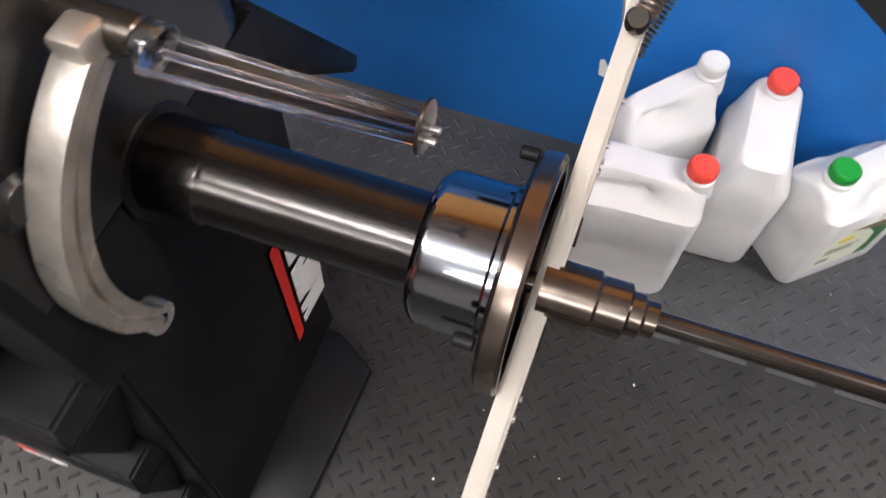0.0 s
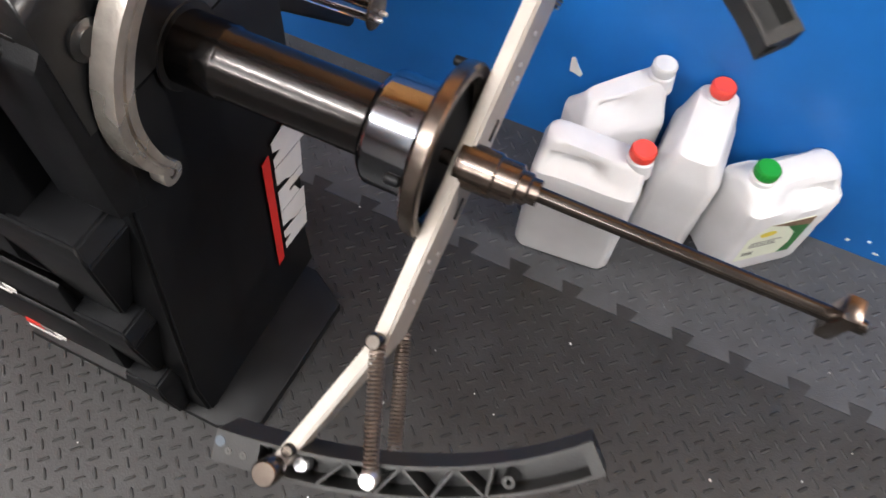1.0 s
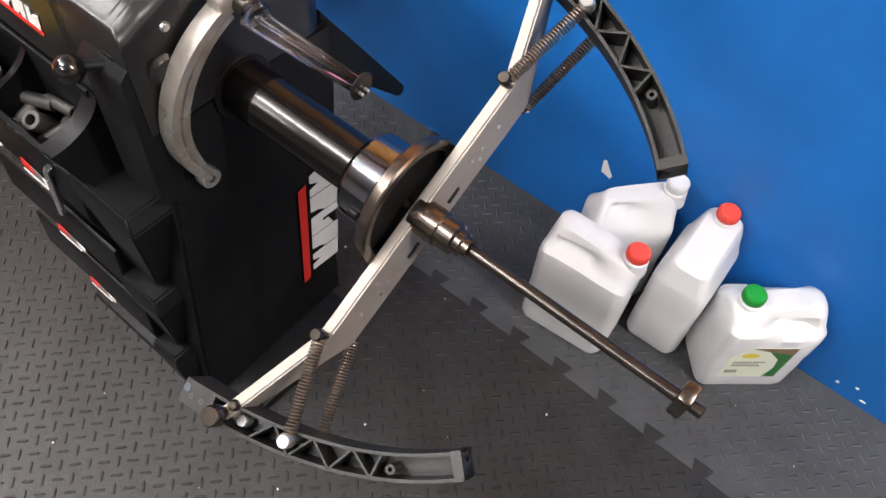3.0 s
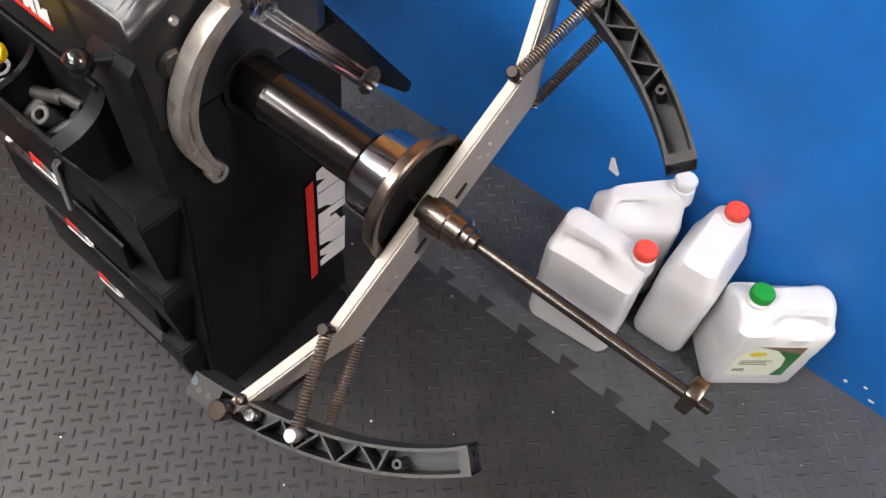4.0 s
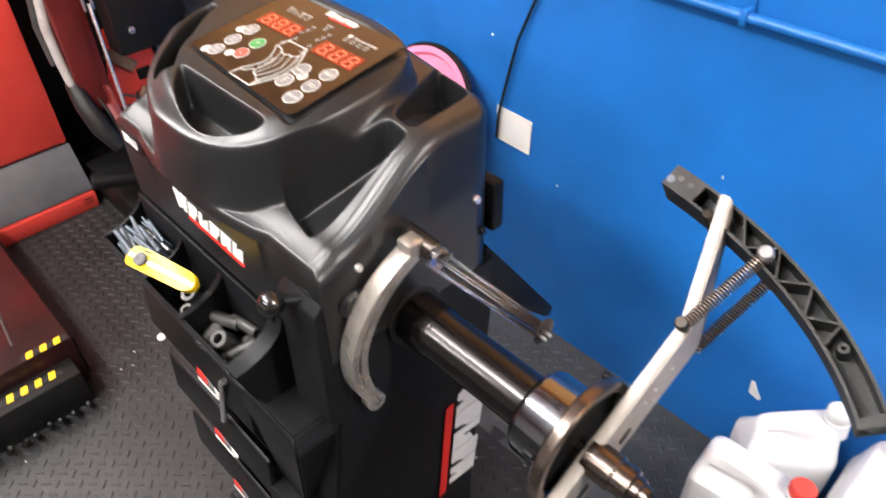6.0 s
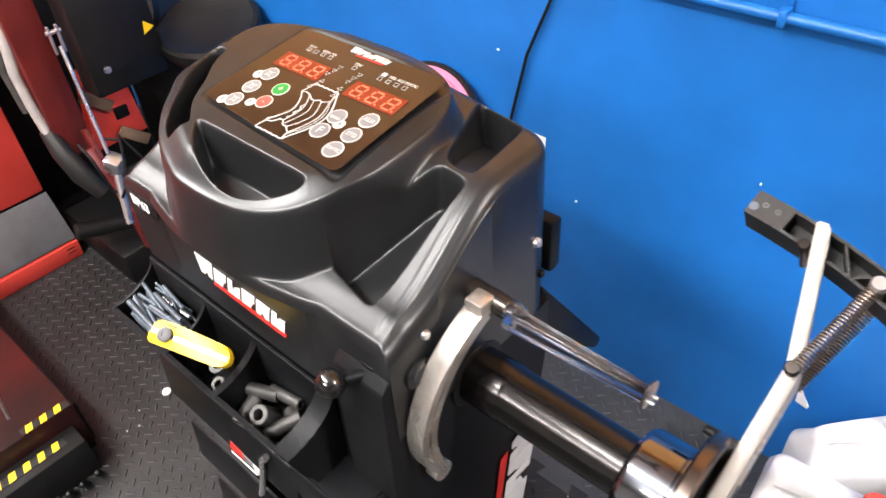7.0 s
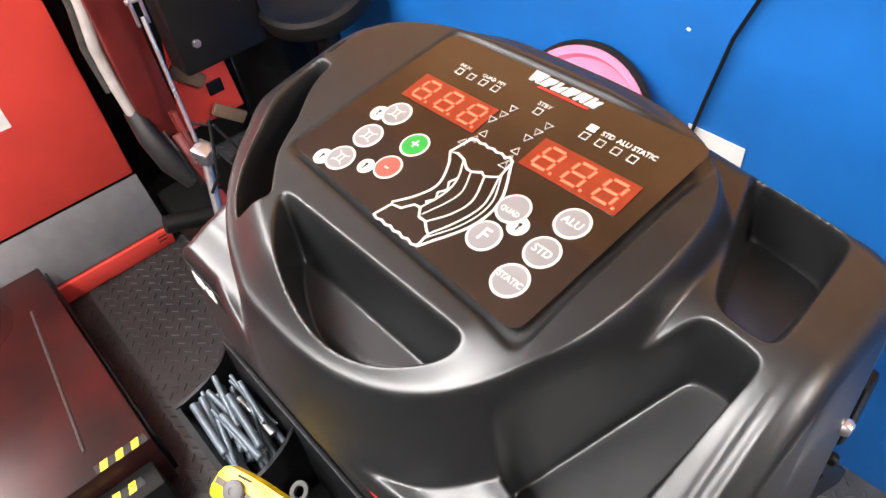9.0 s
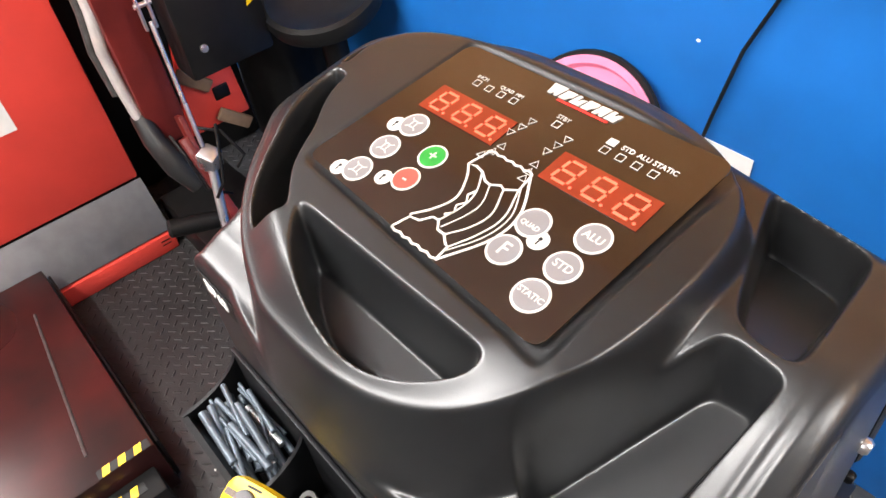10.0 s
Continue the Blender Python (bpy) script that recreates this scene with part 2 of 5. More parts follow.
def unseen_ceiling_light(x, y, watts):
    t = thing("unseen_ceiling_light", "long white batten light added under the ceiling, out of view", "ceiling light", "ceiling lights", (x, y, 2.55))
    part("housing", box(-0.75, -0.05, 0.0, 0.75, 0.05, 0.04, 0.008), WHITE, t)
    part("diffuser", box(-0.73, -0.045, -0.045, 0.73, 0.045, -0.002, 0.015), TUBE, t, "bright frosted diffuser")
    for sx in (-0.6, 0.6):
        part("hanger", rod((sx, 0, 0.04), (sx, 0, 0.345), 0.004, 8), BOLT, t)
    # lamp_up is added to brighten the ceiling that the plastic reflects
    for name, z, turn, share in (("lamp_down", -0.06, 0, 0.56), ("lamp_up", 0.06, 180, 0.44)):
        la = bpy.data.lights.new(name, "AREA")
        la.shape, la.size, la.size_y, la.energy, la.color = "RECTANGLE", 1.46, 0.09, watts * share, (1.0, 0.955, 0.925)
        lo = new(name, la)
        lo.parent = t
        lo.matrix_basis = pose(0, 0, z, turn)


# none is in view; this one is placed from sleeve streak and wall shadow
unseen_ceiling_light(-0.70, -1.20, 150)
# added to brighten the cabinet's right flank while only grazing the wall
unseen_ceiling_light(2.30, 0.12, 145)
# unseen, added as general fill; the last lights the canisters' fronts
unseen_ceiling_light(-2.60, -0.90, 140)
unseen_ceiling_light(0.10, -2.60, 120)

# ---- things on the blue wall ----
def wall_pipe():
    t = thing("wall_conduit", "blue painted conduit pipe clipped along the wall", "conduit pipe", loc=(0, 0.64, 0.9))
    part("pipe", moved(rod((-3.0, 0, 0), (3.0, 0, 0), 0.0085, 14), Matrix.Translation((0, -0.008, 0))), BLUE, t)
    for x in (-1.2, -0.62, -0.045, 0.53, 1.1):
        part("clip", join(moved(box(-0.006, -0.019, -0.012, 0.006, 0.0095, 0.013, 0.003), Matrix.Translation((x, 0, 0))), moved(box(-0.005, 0.004, 0.012, 0.005, 0.0095, 0.028, 0.002), Matrix.Translation((x, 0, 0)))), BLUE, t)
    return t


wall_pipe()
tool("paper_card", moved(box(-0.049, -0.0015, -0.041, 0.049, 0.0, 0.041), Matrix.Translation((-0.489, 0.6485, 0.513)) @ Matrix.Rotation(radians(2), 4, "Y")), WHITE, "plain white paper card stuck on the wall", "card")
tool("wall_cable", sweep([(-0.530, 0.640, 0.480), (-0.527, 0.641, 0.54), (-0.512, 0.642, 0.61), (-0.497, 0.642, 0.67), (-0.484, 0.641, 0.72), (-0.455, 0.642, 0.79), (-0.430, 0.643, 0.85), (-0.41, 0.643, 0.96), (-0.40, 0.643, 1.3), (-0.40, 0.643, 1.7)], 0.0032, 8), BLACK, "thin black cable hanging down the wall", "cable")


def flake(x, z, w, h, seed):
    rnd = random.Random(seed)
    n = 9
    pts = [(w * (0.7 + 0.4 * rnd.random()) * math.cos(2 * math.pi * k / n), h * (0.7 + 0.4 * rnd.random()) * math.sin(2 * math.pi * k / n)) for k in range(n)]
    return slab(pts, 0, 0.0012, 0, Matrix.Translation((x, 0.6499, z)) @ Matrix.Rotation(radians(90), 4, "X"))


tool("paint_chip", slab([(-0.012, 0.020), (-0.006, 0.024), (0.004, 0.006), (0.015, -0.010), (0.012, -0.018), (0.0, -0.014), (-0.010, -0.012)], 0, 0.0012, 0, Matrix.Translation((0.156, 0.6499, 0.204)) @ Matrix.Rotation(radians(90), 4, "X")), WHITE, "bare white chip in the blue paint", "paint chip", "chips in the wall paint")
for i, (x, z, w, h) in enumerate(((0.742, 0.030, 0.004, 0.004), (0.775, 0.045, 0.005, 0.003), (0.80, 0.02, 0.006, 0.003), (-0.559, 0.707, 0.004, 0.003), (-0.36, 0.43, 0.003, 0.003), (-0.02, 0.62, 0.002, 0.003))):
    tool("paint_chip", flake(x, z, w, h, 20 + i), WHITE, "small pale chip in the blue paint", "paint chip", "chips in the wall paint")
basin = thing("pink_basin", "pink plastic basin leaning on the wall", "basin", loc=(-0.700, 0.562, 0.503))
TILT = Matrix.Rotation(radians(60), 4, "X")
part("bowl", lathe([(0, 0.0), (0.135, 0.0), (0.148, 0.006), (0.149, 0.012), (0.136, 0.010), (0.115, -0.030), (0, -0.034)], 56, TILT), PINK, basin)
part("rim", lathe([(0.147, 0.000), (0.157, -0.002), (0.159, 0.004), (0.156, 0.009), (0.148, 0.008)], 56, TILT), BLACK, basin, "dark rim")
part("stand", rod((0, 0.012, -0.503), (0, 0.012, -0.05), 0.012, 12), BLACK, basin)


# ---- the wheel balancer ----
def wpart(name, bm, material, parent, label=""):
    """A part whose mesh is given in world metres."""
    ob = link(name, bm, material, parent, label)
    ob.matrix_parent_inverse = (parent.matrix_parent_inverse.inverted() @ parent.matrix_basis.inverted()) if parent.parent is None else Matrix.Identity(4)
    return ob


AX, AY = 0.711, 0.005  # the shaft's height and place
SIDE, LEFT, FRONT = -0.078, -0.540, -0.117  # flanks and front of the cover
SEAM = 0.722  # lower edge of the cover's front


def back_line(x):
    c = max(0.0, x - (SIDE - 0.038))
    return 0.142 + 0.17 * min(0.28, SIDE - x) - 0.9 * max(0, -0.44 - x) - (0.038 - math.sqrt(max(0.0, 0.038 ** 2 - c * c))) * 0.9


def front_line(x):
    """The front edge swells under the console."""
    return FRONT - 0.019 * max(0.0, 1 - ((x + 0.325) / 0.150) ** 2)


def panel_z(y):
    return 0.962 + 0.17 * y


def softmax(values, r):
    m = max(values)
    return m + r * math.log(sum(math.exp((v - m) / r) for v in values))


def in_quad(x, y, corners, r):
    """Distance outside a convex quad with rounded corners, negative inside."""
    ds = []
    for (ax, ay), (bx, by) in zip(corners, corners[1:] + corners[:1]):
        L = math.hypot(bx - ax, by - ay)
        ds.append(((x - ax) * (by - ay) - (y - ay) * (bx - ax)) / L)
    return softmax(ds, r)


FRONT_TRAY = [(-0.197, -0.074), (-0.124, -0.090), (-0.109, 0.036), (-0.147, 0.040)]
REAR_TRAY = [(-0.148, 0.047), (-0.108, 0.043), (-0.118, 0.138), (-0.192, 0.158)]


def cover_z(x, y):
    """Height of the moulded cover over the plan."""
    deck = 0.850 + 0.010 * smooth01(-0.117, -0.085, y) + 0.082 * smooth01(-0.100, 0.060, y)
    # low ridge along the right-hand deck
    z = deck + (0.0017 * math.exp(-((x + 0.101) / 0.0028) ** 2) + 0.0017 * math.exp(-((x + 0.0915) / 0.0028) ** 2)) * smooth01(-0.115, -0.09, y) * smooth01(0.05, 0.0, y)
    # console dome
    dx, dy = x + 0.335, y - 0.04
    rx = 0.163 if dx > 0 else 0.198
    ax, ay = abs(dx) / rx, abs(dy) / (0.165 if dy < 0 else 0.100)
    n = 2.5 + 0.6 * smooth01(-0.02, 0.06, dy) - 0.65 * smooth01(0.0, -0.06, dx) * smooth01(-0.02, -0.08, dy)
    q = (ax ** n + ay ** n) ** (1 / n)
    s = (q - 1) * 0.163
    left = smooth01(-0.03, -0.13, dx)
    front = smooth01(-0.08, -0.16, dy)
    top = panel_z(y) - 0.001 - smooth01(-0.030, 0.0, s) * (0.010 * left + 0.010 * front * (1 - left) + 0.007)
    z = z + max(0.0, top - z) * smooth01(0.012, -0.001, s)
    # recessed bed of the panel
    z -= 0.0025 * smooth01(0.003, -0.002, in_quad(x, y, PANEL_BED, 0.004))
    # crescent scoop before the panel
    c = softmax([math.hypot((x + 0.312) * 0.97, y + 0.006) - 0.1095, math.hypot(x + 0.290, y - 0.048) - 0.1600, y + 0.0630, x + 0.2205], 0.0034)
    z -= 0.048 * smooth01(0.0012, -0.0065, c)
    # curved slot at the left
    u, v = x + 0.345, y - 0.030
    rr, ang = math.hypot(u, v), math.degrees(math.atan2(v, u)) % 360
    half = 0.0150 - 0.0070 * smooth01(205, 178, ang) - 0.004 * smooth01(225, 248, ang)
    mid = 0.1345 + 0.0125 * smooth01(206, 176, ang) - 0.003 * smooth01(218, 238, ang)
    b = softmax([abs(rr - mid) - half, (177 - ang) * 0.0025, (ang - 238) * 0.0025], 0.0020)
    z -= 0.046 * smooth01(0.0012, -0.0065, b)
    # narrow vent behind the slot
    h = softmax([abs(x + 0.5035 + 0.12 * (y - 0.065)) - 0.0042, abs(y - 0.065) - 0.0170], 0.0015)
    z -= 0.012 * smooth01(0.0010, -0.0030, h)
    # trays at the right
    f = in_quad(x, y, FRONT_TRAY, 0.0035)
    if f < 0.006:
        z += (min(z, 0.885 + 0.42 * y + 0.34 * (x + 0.115)) - z) * smooth01(0.001, -0.005, f)
    r = in_quad(x, y, REAR_TRAY, 0.005)
    if r < 0.006:
        z += (min(z, 0.930 - 0.36 * (y - 0.050)) - z) * smooth01(0.001, -0.005, r)
    # rounded outer edges
    e = min(SIDE - x, x - LEFT, (y - front_line(x)) * 2.5, back_line(x) - y)
    k = 1 - min(1, max(0, e / 0.016))
    z -= 0.016 * (1 - math.sqrt(max(0.0, 1 - k * k)))
    return z


PANEL_BED = [(-0.436, -0.036), (-0.197, -0.050), (-0.192, 0.118), (-0.423, 0.118)]
balancer = thing("wheel_balancer", "black plastic wheel balancer with a sloping control console and weight bins", "wheel balancer", loc=(-0.31, 0.02, 0))


def cover():
    nx, ny = 560, 330
    xs = [LEFT + (SIDE - LEFT) * i / nx for i in range(nx + 1)]
    P = [[(x, front_line(x) + (back_line(x) - front_line(x)) * j / ny) for j in range(ny + 1)] for x in xs]
    Z = np.array([[cover_z(x, y) for x, y in row] for row in P])
    for _ in range(5):
        pad = np.pad(Z, 1, mode="edge")
        Z = (pad[:-2, 1:-1] + pad[2:, 1:-1] + pad[1:-1, :-2] + pad[1:-1, 2:] + 4 * Z) / 8
    bm = bmesh.new()
    grid = [[bm.verts.new((P[i][j][0], P[i][j][1], Z[i][j])) for j in range(ny + 1)] for i in range(nx + 1)]
    for i in range(nx):
        for j in range(ny):
            bm.faces.new((grid[i][j], grid[i + 1][j], grid[i + 1][j + 1], grid[i][j + 1]))
    rim = [grid[i][0] for i in range(nx + 1)] + [grid[nx][j] for j in range(1, ny + 1)] + [grid[i][ny] for i in range(nx - 1, -1, -1)] + [grid[0][j] for j in range(ny - 1, 0, -1)]
    n = len(rim)
    mid = [bm.verts.new((v.co.x, max(v.co.y, FRONT), min(v.co.z - 0.004, 0.832))) for v in rim]
    low = [bm.verts.new((v.co.x, max(v.co.y, FRONT), SEAM)) for v in rim]
    for u, w in ((rim, mid), (mid, low)):
        for i in range(n):
            bm.faces.new((u[i], w[i], w[(i + 1) % n], u[(i + 1) % n]))
    bm.faces.new(low)
    return bm


wpart("cover", cover(), PLAST, balancer, "satin black moulded cover with recessed trays")


def prism_x(profile, x0, x1, bevel=0.0):
    """A solid with the given (y, z) section between x0 and x1."""
    m = Matrix(((0, 0, 1, 0), (1, 0, 0, 0), (0, 1, 0, 0), (0, 0, 0, 1)))
    return slab(profile, x0, x1, bevel, m)


def cabinet():
    """Lower body; its right flank falls inwards towards the floor."""
    bm = bmesh.new()
    levels = [(SEAM - 0.003, -0.082, -0.530, FRONT + 0.004, 0.150), (0.60, -0.088, -0.525, FRONT, 0.155), (0.12, -0.140, -0.490, -0.150, 0.172), (0.02, -0.140, -0.490, -0.150, 0.172)]
    rings = [[bm.verts.new(p) for p in ((xl, yf, z), (xr, yf, z), (xr, yb, z), (xl, yb, z))] for z, xr, xl, yf, yb in levels]
    for a, b in zip(rings, rings[1:]):
        for i in range(4):
            bm.faces.new((a[i], a[(i + 1) % 4], b[(i + 1) % 4], b[i]))
    bm.faces.new(rings[0])
    bm.faces.new(rings[-1])
    bmesh.ops.bevel(bm, geom=bm.edges[:], offset=0.005, segments=2, affect="EDGES")
    return bm


wpart("cabinet", cabinet(), BODY, balancer, "dull black cabinet body")
wpart("foot_plate", slab([(-0.49, -0.166), (-0.12, -0.166), (-0.060, -0.130), (-0.050, 0.110), (-0.12, 0.150), (-0.49, 0.150)], 0.0, 0.022, 0.004), BODY, balancer, "black foot plate on the mat")
wpart("flank_corner", prism_x([(-0.080, 0.845), (FRONT - 0.012, 0.80), (FRONT - 0.016, 0.62), (-0.100, 0.60)], -0.150, -0.0795, 0.004), BODY, balancer)
# three stepped corner blocks, each narrowing downwards to the ledge of the next
for z0, x0, y0, z1, x1, y1 in ((0.600, -0.100, -0.176, 0.374, -0.165, -0.152), (0.372, -0.138, -0.180, 0.178, -0.180, -0.160), (0.175, -0.158, -0.186, 0.023, -0.180, -0.172)):
    bm = bmesh.new()
    rings = [[bm.verts.new(p) for p in ((-0.226, yf, z), (xr, yf, z), (xr, -0.105, z), (-0.226, -0.105, z))] for z, xr, yf in ((z0, x0 - 0.012, y0 + 0.006), (z0 - 0.022, x0, y0), (z1, x1, y1))]
    for a, b in zip(rings, rings[1:]):
        for k in range(4):
            bm.faces.new((a[k], a[(k + 1) % 4], b[(k + 1) % 4], b[k]))
    bm.faces.new(rings[0])
    bm.faces.new(rings[-1])
    bmesh.ops.bevel(bm, geom=bm.edges[:], offset=0.003, segments=2, affect="EDGES")
    wpart("corner_block", bm, BODY, balancer)

# weight bins under the cover
BIN_L, BIN_R = -0.546, -0.192


def bin_shell():
    bms = []
    bms.append(prism_x([(-0.192, 0.672), (-0.186, 0.672), (-0.160, 0.598), (-0.166, 0.594)], BIN_L, BIN_R))
    bms.append(prism_x([(-0.166, 0.594), (-0.116, 0.600), (-0.116, 0.606), (-0.166, 0.602)], BIN_L, BIN_R))
    return join(*bms)


wpart("weight_bin", bin_shell(), BODY, balancer, "open black bin on the cabinet front")
wpart("bin_back", box(BIN_L, -0.1215, 0.60, BIN_R, -0.1165, 0.716, 0.001), BODY, balancer)


def bin_wall(x, t=0.004):
    pts = [(-0.1175, 0.716)]
    for k in range(9):
        a = radians(90 * k / 8)
        pts.append((-0.1175 - 0.072 * (1 - math.cos(a)) ** 0.9 - 0.0005, 0.673 + 0.043 * (1 - math.sin(a)) ** 1.0))
    pts += [(-0.190, 0.671), (-0.164, 0.600), (-0.1175, 0.602)]
    return prism_x(pts, x - t / 2, x + t / 2)


for x, t in ((BIN_L, 0.004), (-0.420, 0.004), (-0.318, 0.010), (BIN_R, 0.026)):
    wpart("bin_divider", bin_wall(x, t), BODY, balancer)
for z in (0.555, 0.395, 0.235):
    yt = -0.166
    wpart("drawer_front", prism_x([(yt - 0.004, z + 0.028), (yt + 0.002, z + 0.032), (yt + 0.014, z - 0.100), (yt + 0.004, z - 0.106), (yt - 0.010, z - 0.05)], -0.520, -0.222, 0.002), BODY, balancer)

# shaft
SH = Matrix.Translation((0, AY, AX)) @ X_AXIS
# black ring paints the dark gap where the sleeve enters the flank
wpart("opening_shade", lathe([(0.0335, -0.0795), (0.040, -0.0795), (0.041, -0.0780), (0.040, -0.0765), (0.0335, -0.0765)], 48, SH), BLACK, balancer)
wpart("sleeve", lathe([(0, -0.085), (0.0335, -0.085), (0.0335, -0.034), (0.0328, -0.032), (0.0315, -0.030), (0.0315, 0.124), (0, 0.124)], 56, SH), SLEEVE, balancer, "dark oiled steel shaft sleeve")
wpart("hub", lathe([(0, 0.112), (0.044, 0.112), (0.0490, 0.117), (0.0495, 0.120), (0.0495, 0.156), (0.052, 0.158), (0.052, 0.168), (0, 0.168)], 64, SH), MIRROR, balancer, "dark polished steel hub")
wpart("flange", lathe([(0, 0.163), (0.071, 0.163), (0.0748, 0.166), (0.0755, 0.170), (0.0755, 0.1765), (0.0735, 0.1785), (0.066, 0.1785), (0.063, 0.176), (0.060, 0.1665), (0.0, 0.1665)], 72, SH), BROWNST, balancer, "brown steel flange ring")
# black disc paints the shade at the bottom of the flange's hollow
wpart("flange_shade", lathe([(0, 0.1668), (0.0602, 0.1668), (0.0600, 0.1685), (0, 0.1685)], 56, SH), BLACK, balancer, "black disc painted as the shade inside the flange")
for a in (35, 155, 275):
    wpart("flange_screw", rod((0.150, AY + 0.070 * math.cos(radians(a)), AX + 0.070 * math.sin(radians(a))), (0.162, AY + 0.070 * math.cos(radians(a)), AX + 0.070 * math.sin(radians(a))), 0.0045, 12, 0.001), BODY, balancer)


# cast calliper arm that swings on the flank
def arm_bm():
    cy, cz = 0.043, 0.708
    bm = bmesh.new()
    rows = []
    N = 26
    a0, a1 = 113, 212
    for i in range(N + 1):
        a = radians(a0 + (a1 - a0) * i / N)
        r = 0.1405 - 0.004 * max(0.0, i / N - 0.6) / 0.4
        w = (0.0092 + 0.0028 * math.sin(math.pi * i / N)) * (1 - 0.32 * smooth01(0.8, 1.0, i / N))
        row = []
        for rr, x in ((r - w, -0.060), (r - w, -0.048), (r - w * 0.25, -0.048), (r - w * 0.15, -0.052), (r + w * 0.1, -0.052), (r + w * 0.2, -0.046), (r + w, -0.046), (r + w, -0.068), (r - w * 0.4, -0.068)):
            row.append(bm.verts.new((x - 0.014 * i / N, cy + rr * math.cos(a), cz + rr * math.sin(a))))
        rows.append(row)
    n = len(rows[0])
    for a, b in zip(rows, rows[1:]):
        for k in range(n):
            bm.faces.new((a[k], a[(k + 1) % n], b[(k + 1) % n], b[k]))
    bm.faces.new(rows[0])
    bm.faces.new(rows[-1])
    return bm


wpart("calliper_arm", arm_bm(), CAST, balancer, "curved cast aluminium measuring arm")
wpart("arm_eye", lathe([(0.0045, -0.007), (0.0125, -0.007), (0.013, -0.005), (0.013, 0.008), (0.0125, 0.009), (0.0045, 0.009)], 28, Matrix.Translation((-0.074, -0.073, 0.6270)) @ X_AXIS), CAST, balancer)
wpart("arm_boss", box(-0.068, -0.024, 0.835, -0.046, -0.001, 0.855, 0.004, 2), CAST, balancer)
wpart("gauge_pivot", rod((-0.08, 0.002, 0.843), (-0.030, 0.001, 0.842), 0.0115, 24, 0.002), STEEL, balancer, "dark steel gauge pivot")
wpart("gauge_collar", rod((-0.031, 0.000, 0.841), (-0.018, -0.001, 0.840), 0.0135, 24, 0.002), SMOKE, balancer, "clear plastic collar")


GAUGE = Matrix.Translation((0, -0.004, 0.838)) @ Matrix.Rotation(radians(10), 4, "X")


def gauge():
    return moved(slab([(-0.030, -0.012), (-0.030, 0.012), (0.116, 0.0075), (0.116, -0.0075)], -0.002, 0.002, 0.0008), GAUGE)


wpart("gauge_rod", gauge(), SMOKE, balancer, "clear flat plastic gauge rod")
wpart("gauge_rib", moved(slab([(-0.024, -0.0016), (-0.024, 0.0016), (0.116, 0.0012), (0.116, -0.0012)], 0.0022, 0.0075, 0.0005), GAUGE), SMOKE, balancer, "clear stiffening rib")
for sy in (-1, 1):
    wpart("gauge_rib", moved(slab([(-0.028, sy * 0.0110 - 0.0010), (-0.028, sy * 0.0110 + 0.0010), (0.116, sy * 0.0068 + 0.0010), (0.116, sy * 0.0068 - 0.0010)], 0.0022, 0.0045, 0.0004), GAUGE), SMOKE, balancer)
wpart("gauge_tip", lathe([(0, 0.1165), (0.0135, 0.1165), (0.0140, 0.1175), (0.0135, 0.1185), (0, 0.119)], 28, Matrix.Translation((0, -0.003, 0.840)) @ X_AXIS), STEEL, balancer, "thin steel disc on the gauge rod")
for dy in (-0.004, 0.003):
    wpart("tip_screw", rod((0.118, -0.003 + dy, 0.836), (0.124, -0.003 + dy, 0.836), 0.0018, 10, 0.0005), BOLT, balancer)

# screws, knobs and bumps
for name, y, z, r, d, m in (("side_screw", -0.068, 0.836, 0.0055, 0.004, BOLT), ("side_screw", 0.107, 0.831, 0.006, 0.005, BOLT), ("side_screw", 0.118, 0.778, 0.005, 0.004, BODY)):
    wpart(name, lathe([(0, -0.002), (r, -0.002), (r, d * 0.5), (r * 0.7, d), (0, d)], 16, Matrix.Translation((SIDE, y, z)) @ X_AXIS), m, balancer)
wpart("stop_knob", lathe([(0, 0), (0.017, 0), (0.017, 0.003), (0.012, 0.005), (0.011, 0.006), (0, 0.006)], 24, Matrix.Translation((SIDE, -0.082, 0.794)) @ X_AXIS), PLAST, balancer, "round black stop knob")
wpart("rear_lip", box(-0.125, 0.140, 0.760, -0.080, 0.160, 0.832, 0.004), BODY, balancer)
wpart("guard_bracket", prism_x([(0.14, 0.735), (0.302, 0.506), (0.298, 0.492), (0.286, 0.494), (0.14, 0.640)], -0.112, -0.090, 0.003), BODY, balancer, "thin black bracket sloping down behind the cabinet")
wpart("lever_knob", lathe([(0.0148 * math.sin(math.pi * k / 14), -0.0148 * math.cos(math.pi * k / 14)) for k in range(15)], 24, Matrix.Translation((-0.124, -0.150, 0.808))), CHROMEBALL, balancer, "shiny black ball knob")
wpart("lever_stem", rod((-0.124, -0.148, 0.808), (-0.108, -0.110, 0.800), 0.006, 12), BODY, balancer)
wpart("lever_slot", box(-0.118, -0.1178, 0.775, -0.100, -0.1160, 0.815, 0.0008), BLACK, balancer)

# brackets of steel strip between the bins
wpart("strip_handle", sweep([(-0.268, -0.176, 0.578), (-0.278, -0.178, 0.565), (-0.300, -0.178, 0.50), (-0.318, -0.177, 0.455), (-0.33, -0.176, 0.43)], 0.0045, 8), BOLT, balancer, "bent bright steel strip")


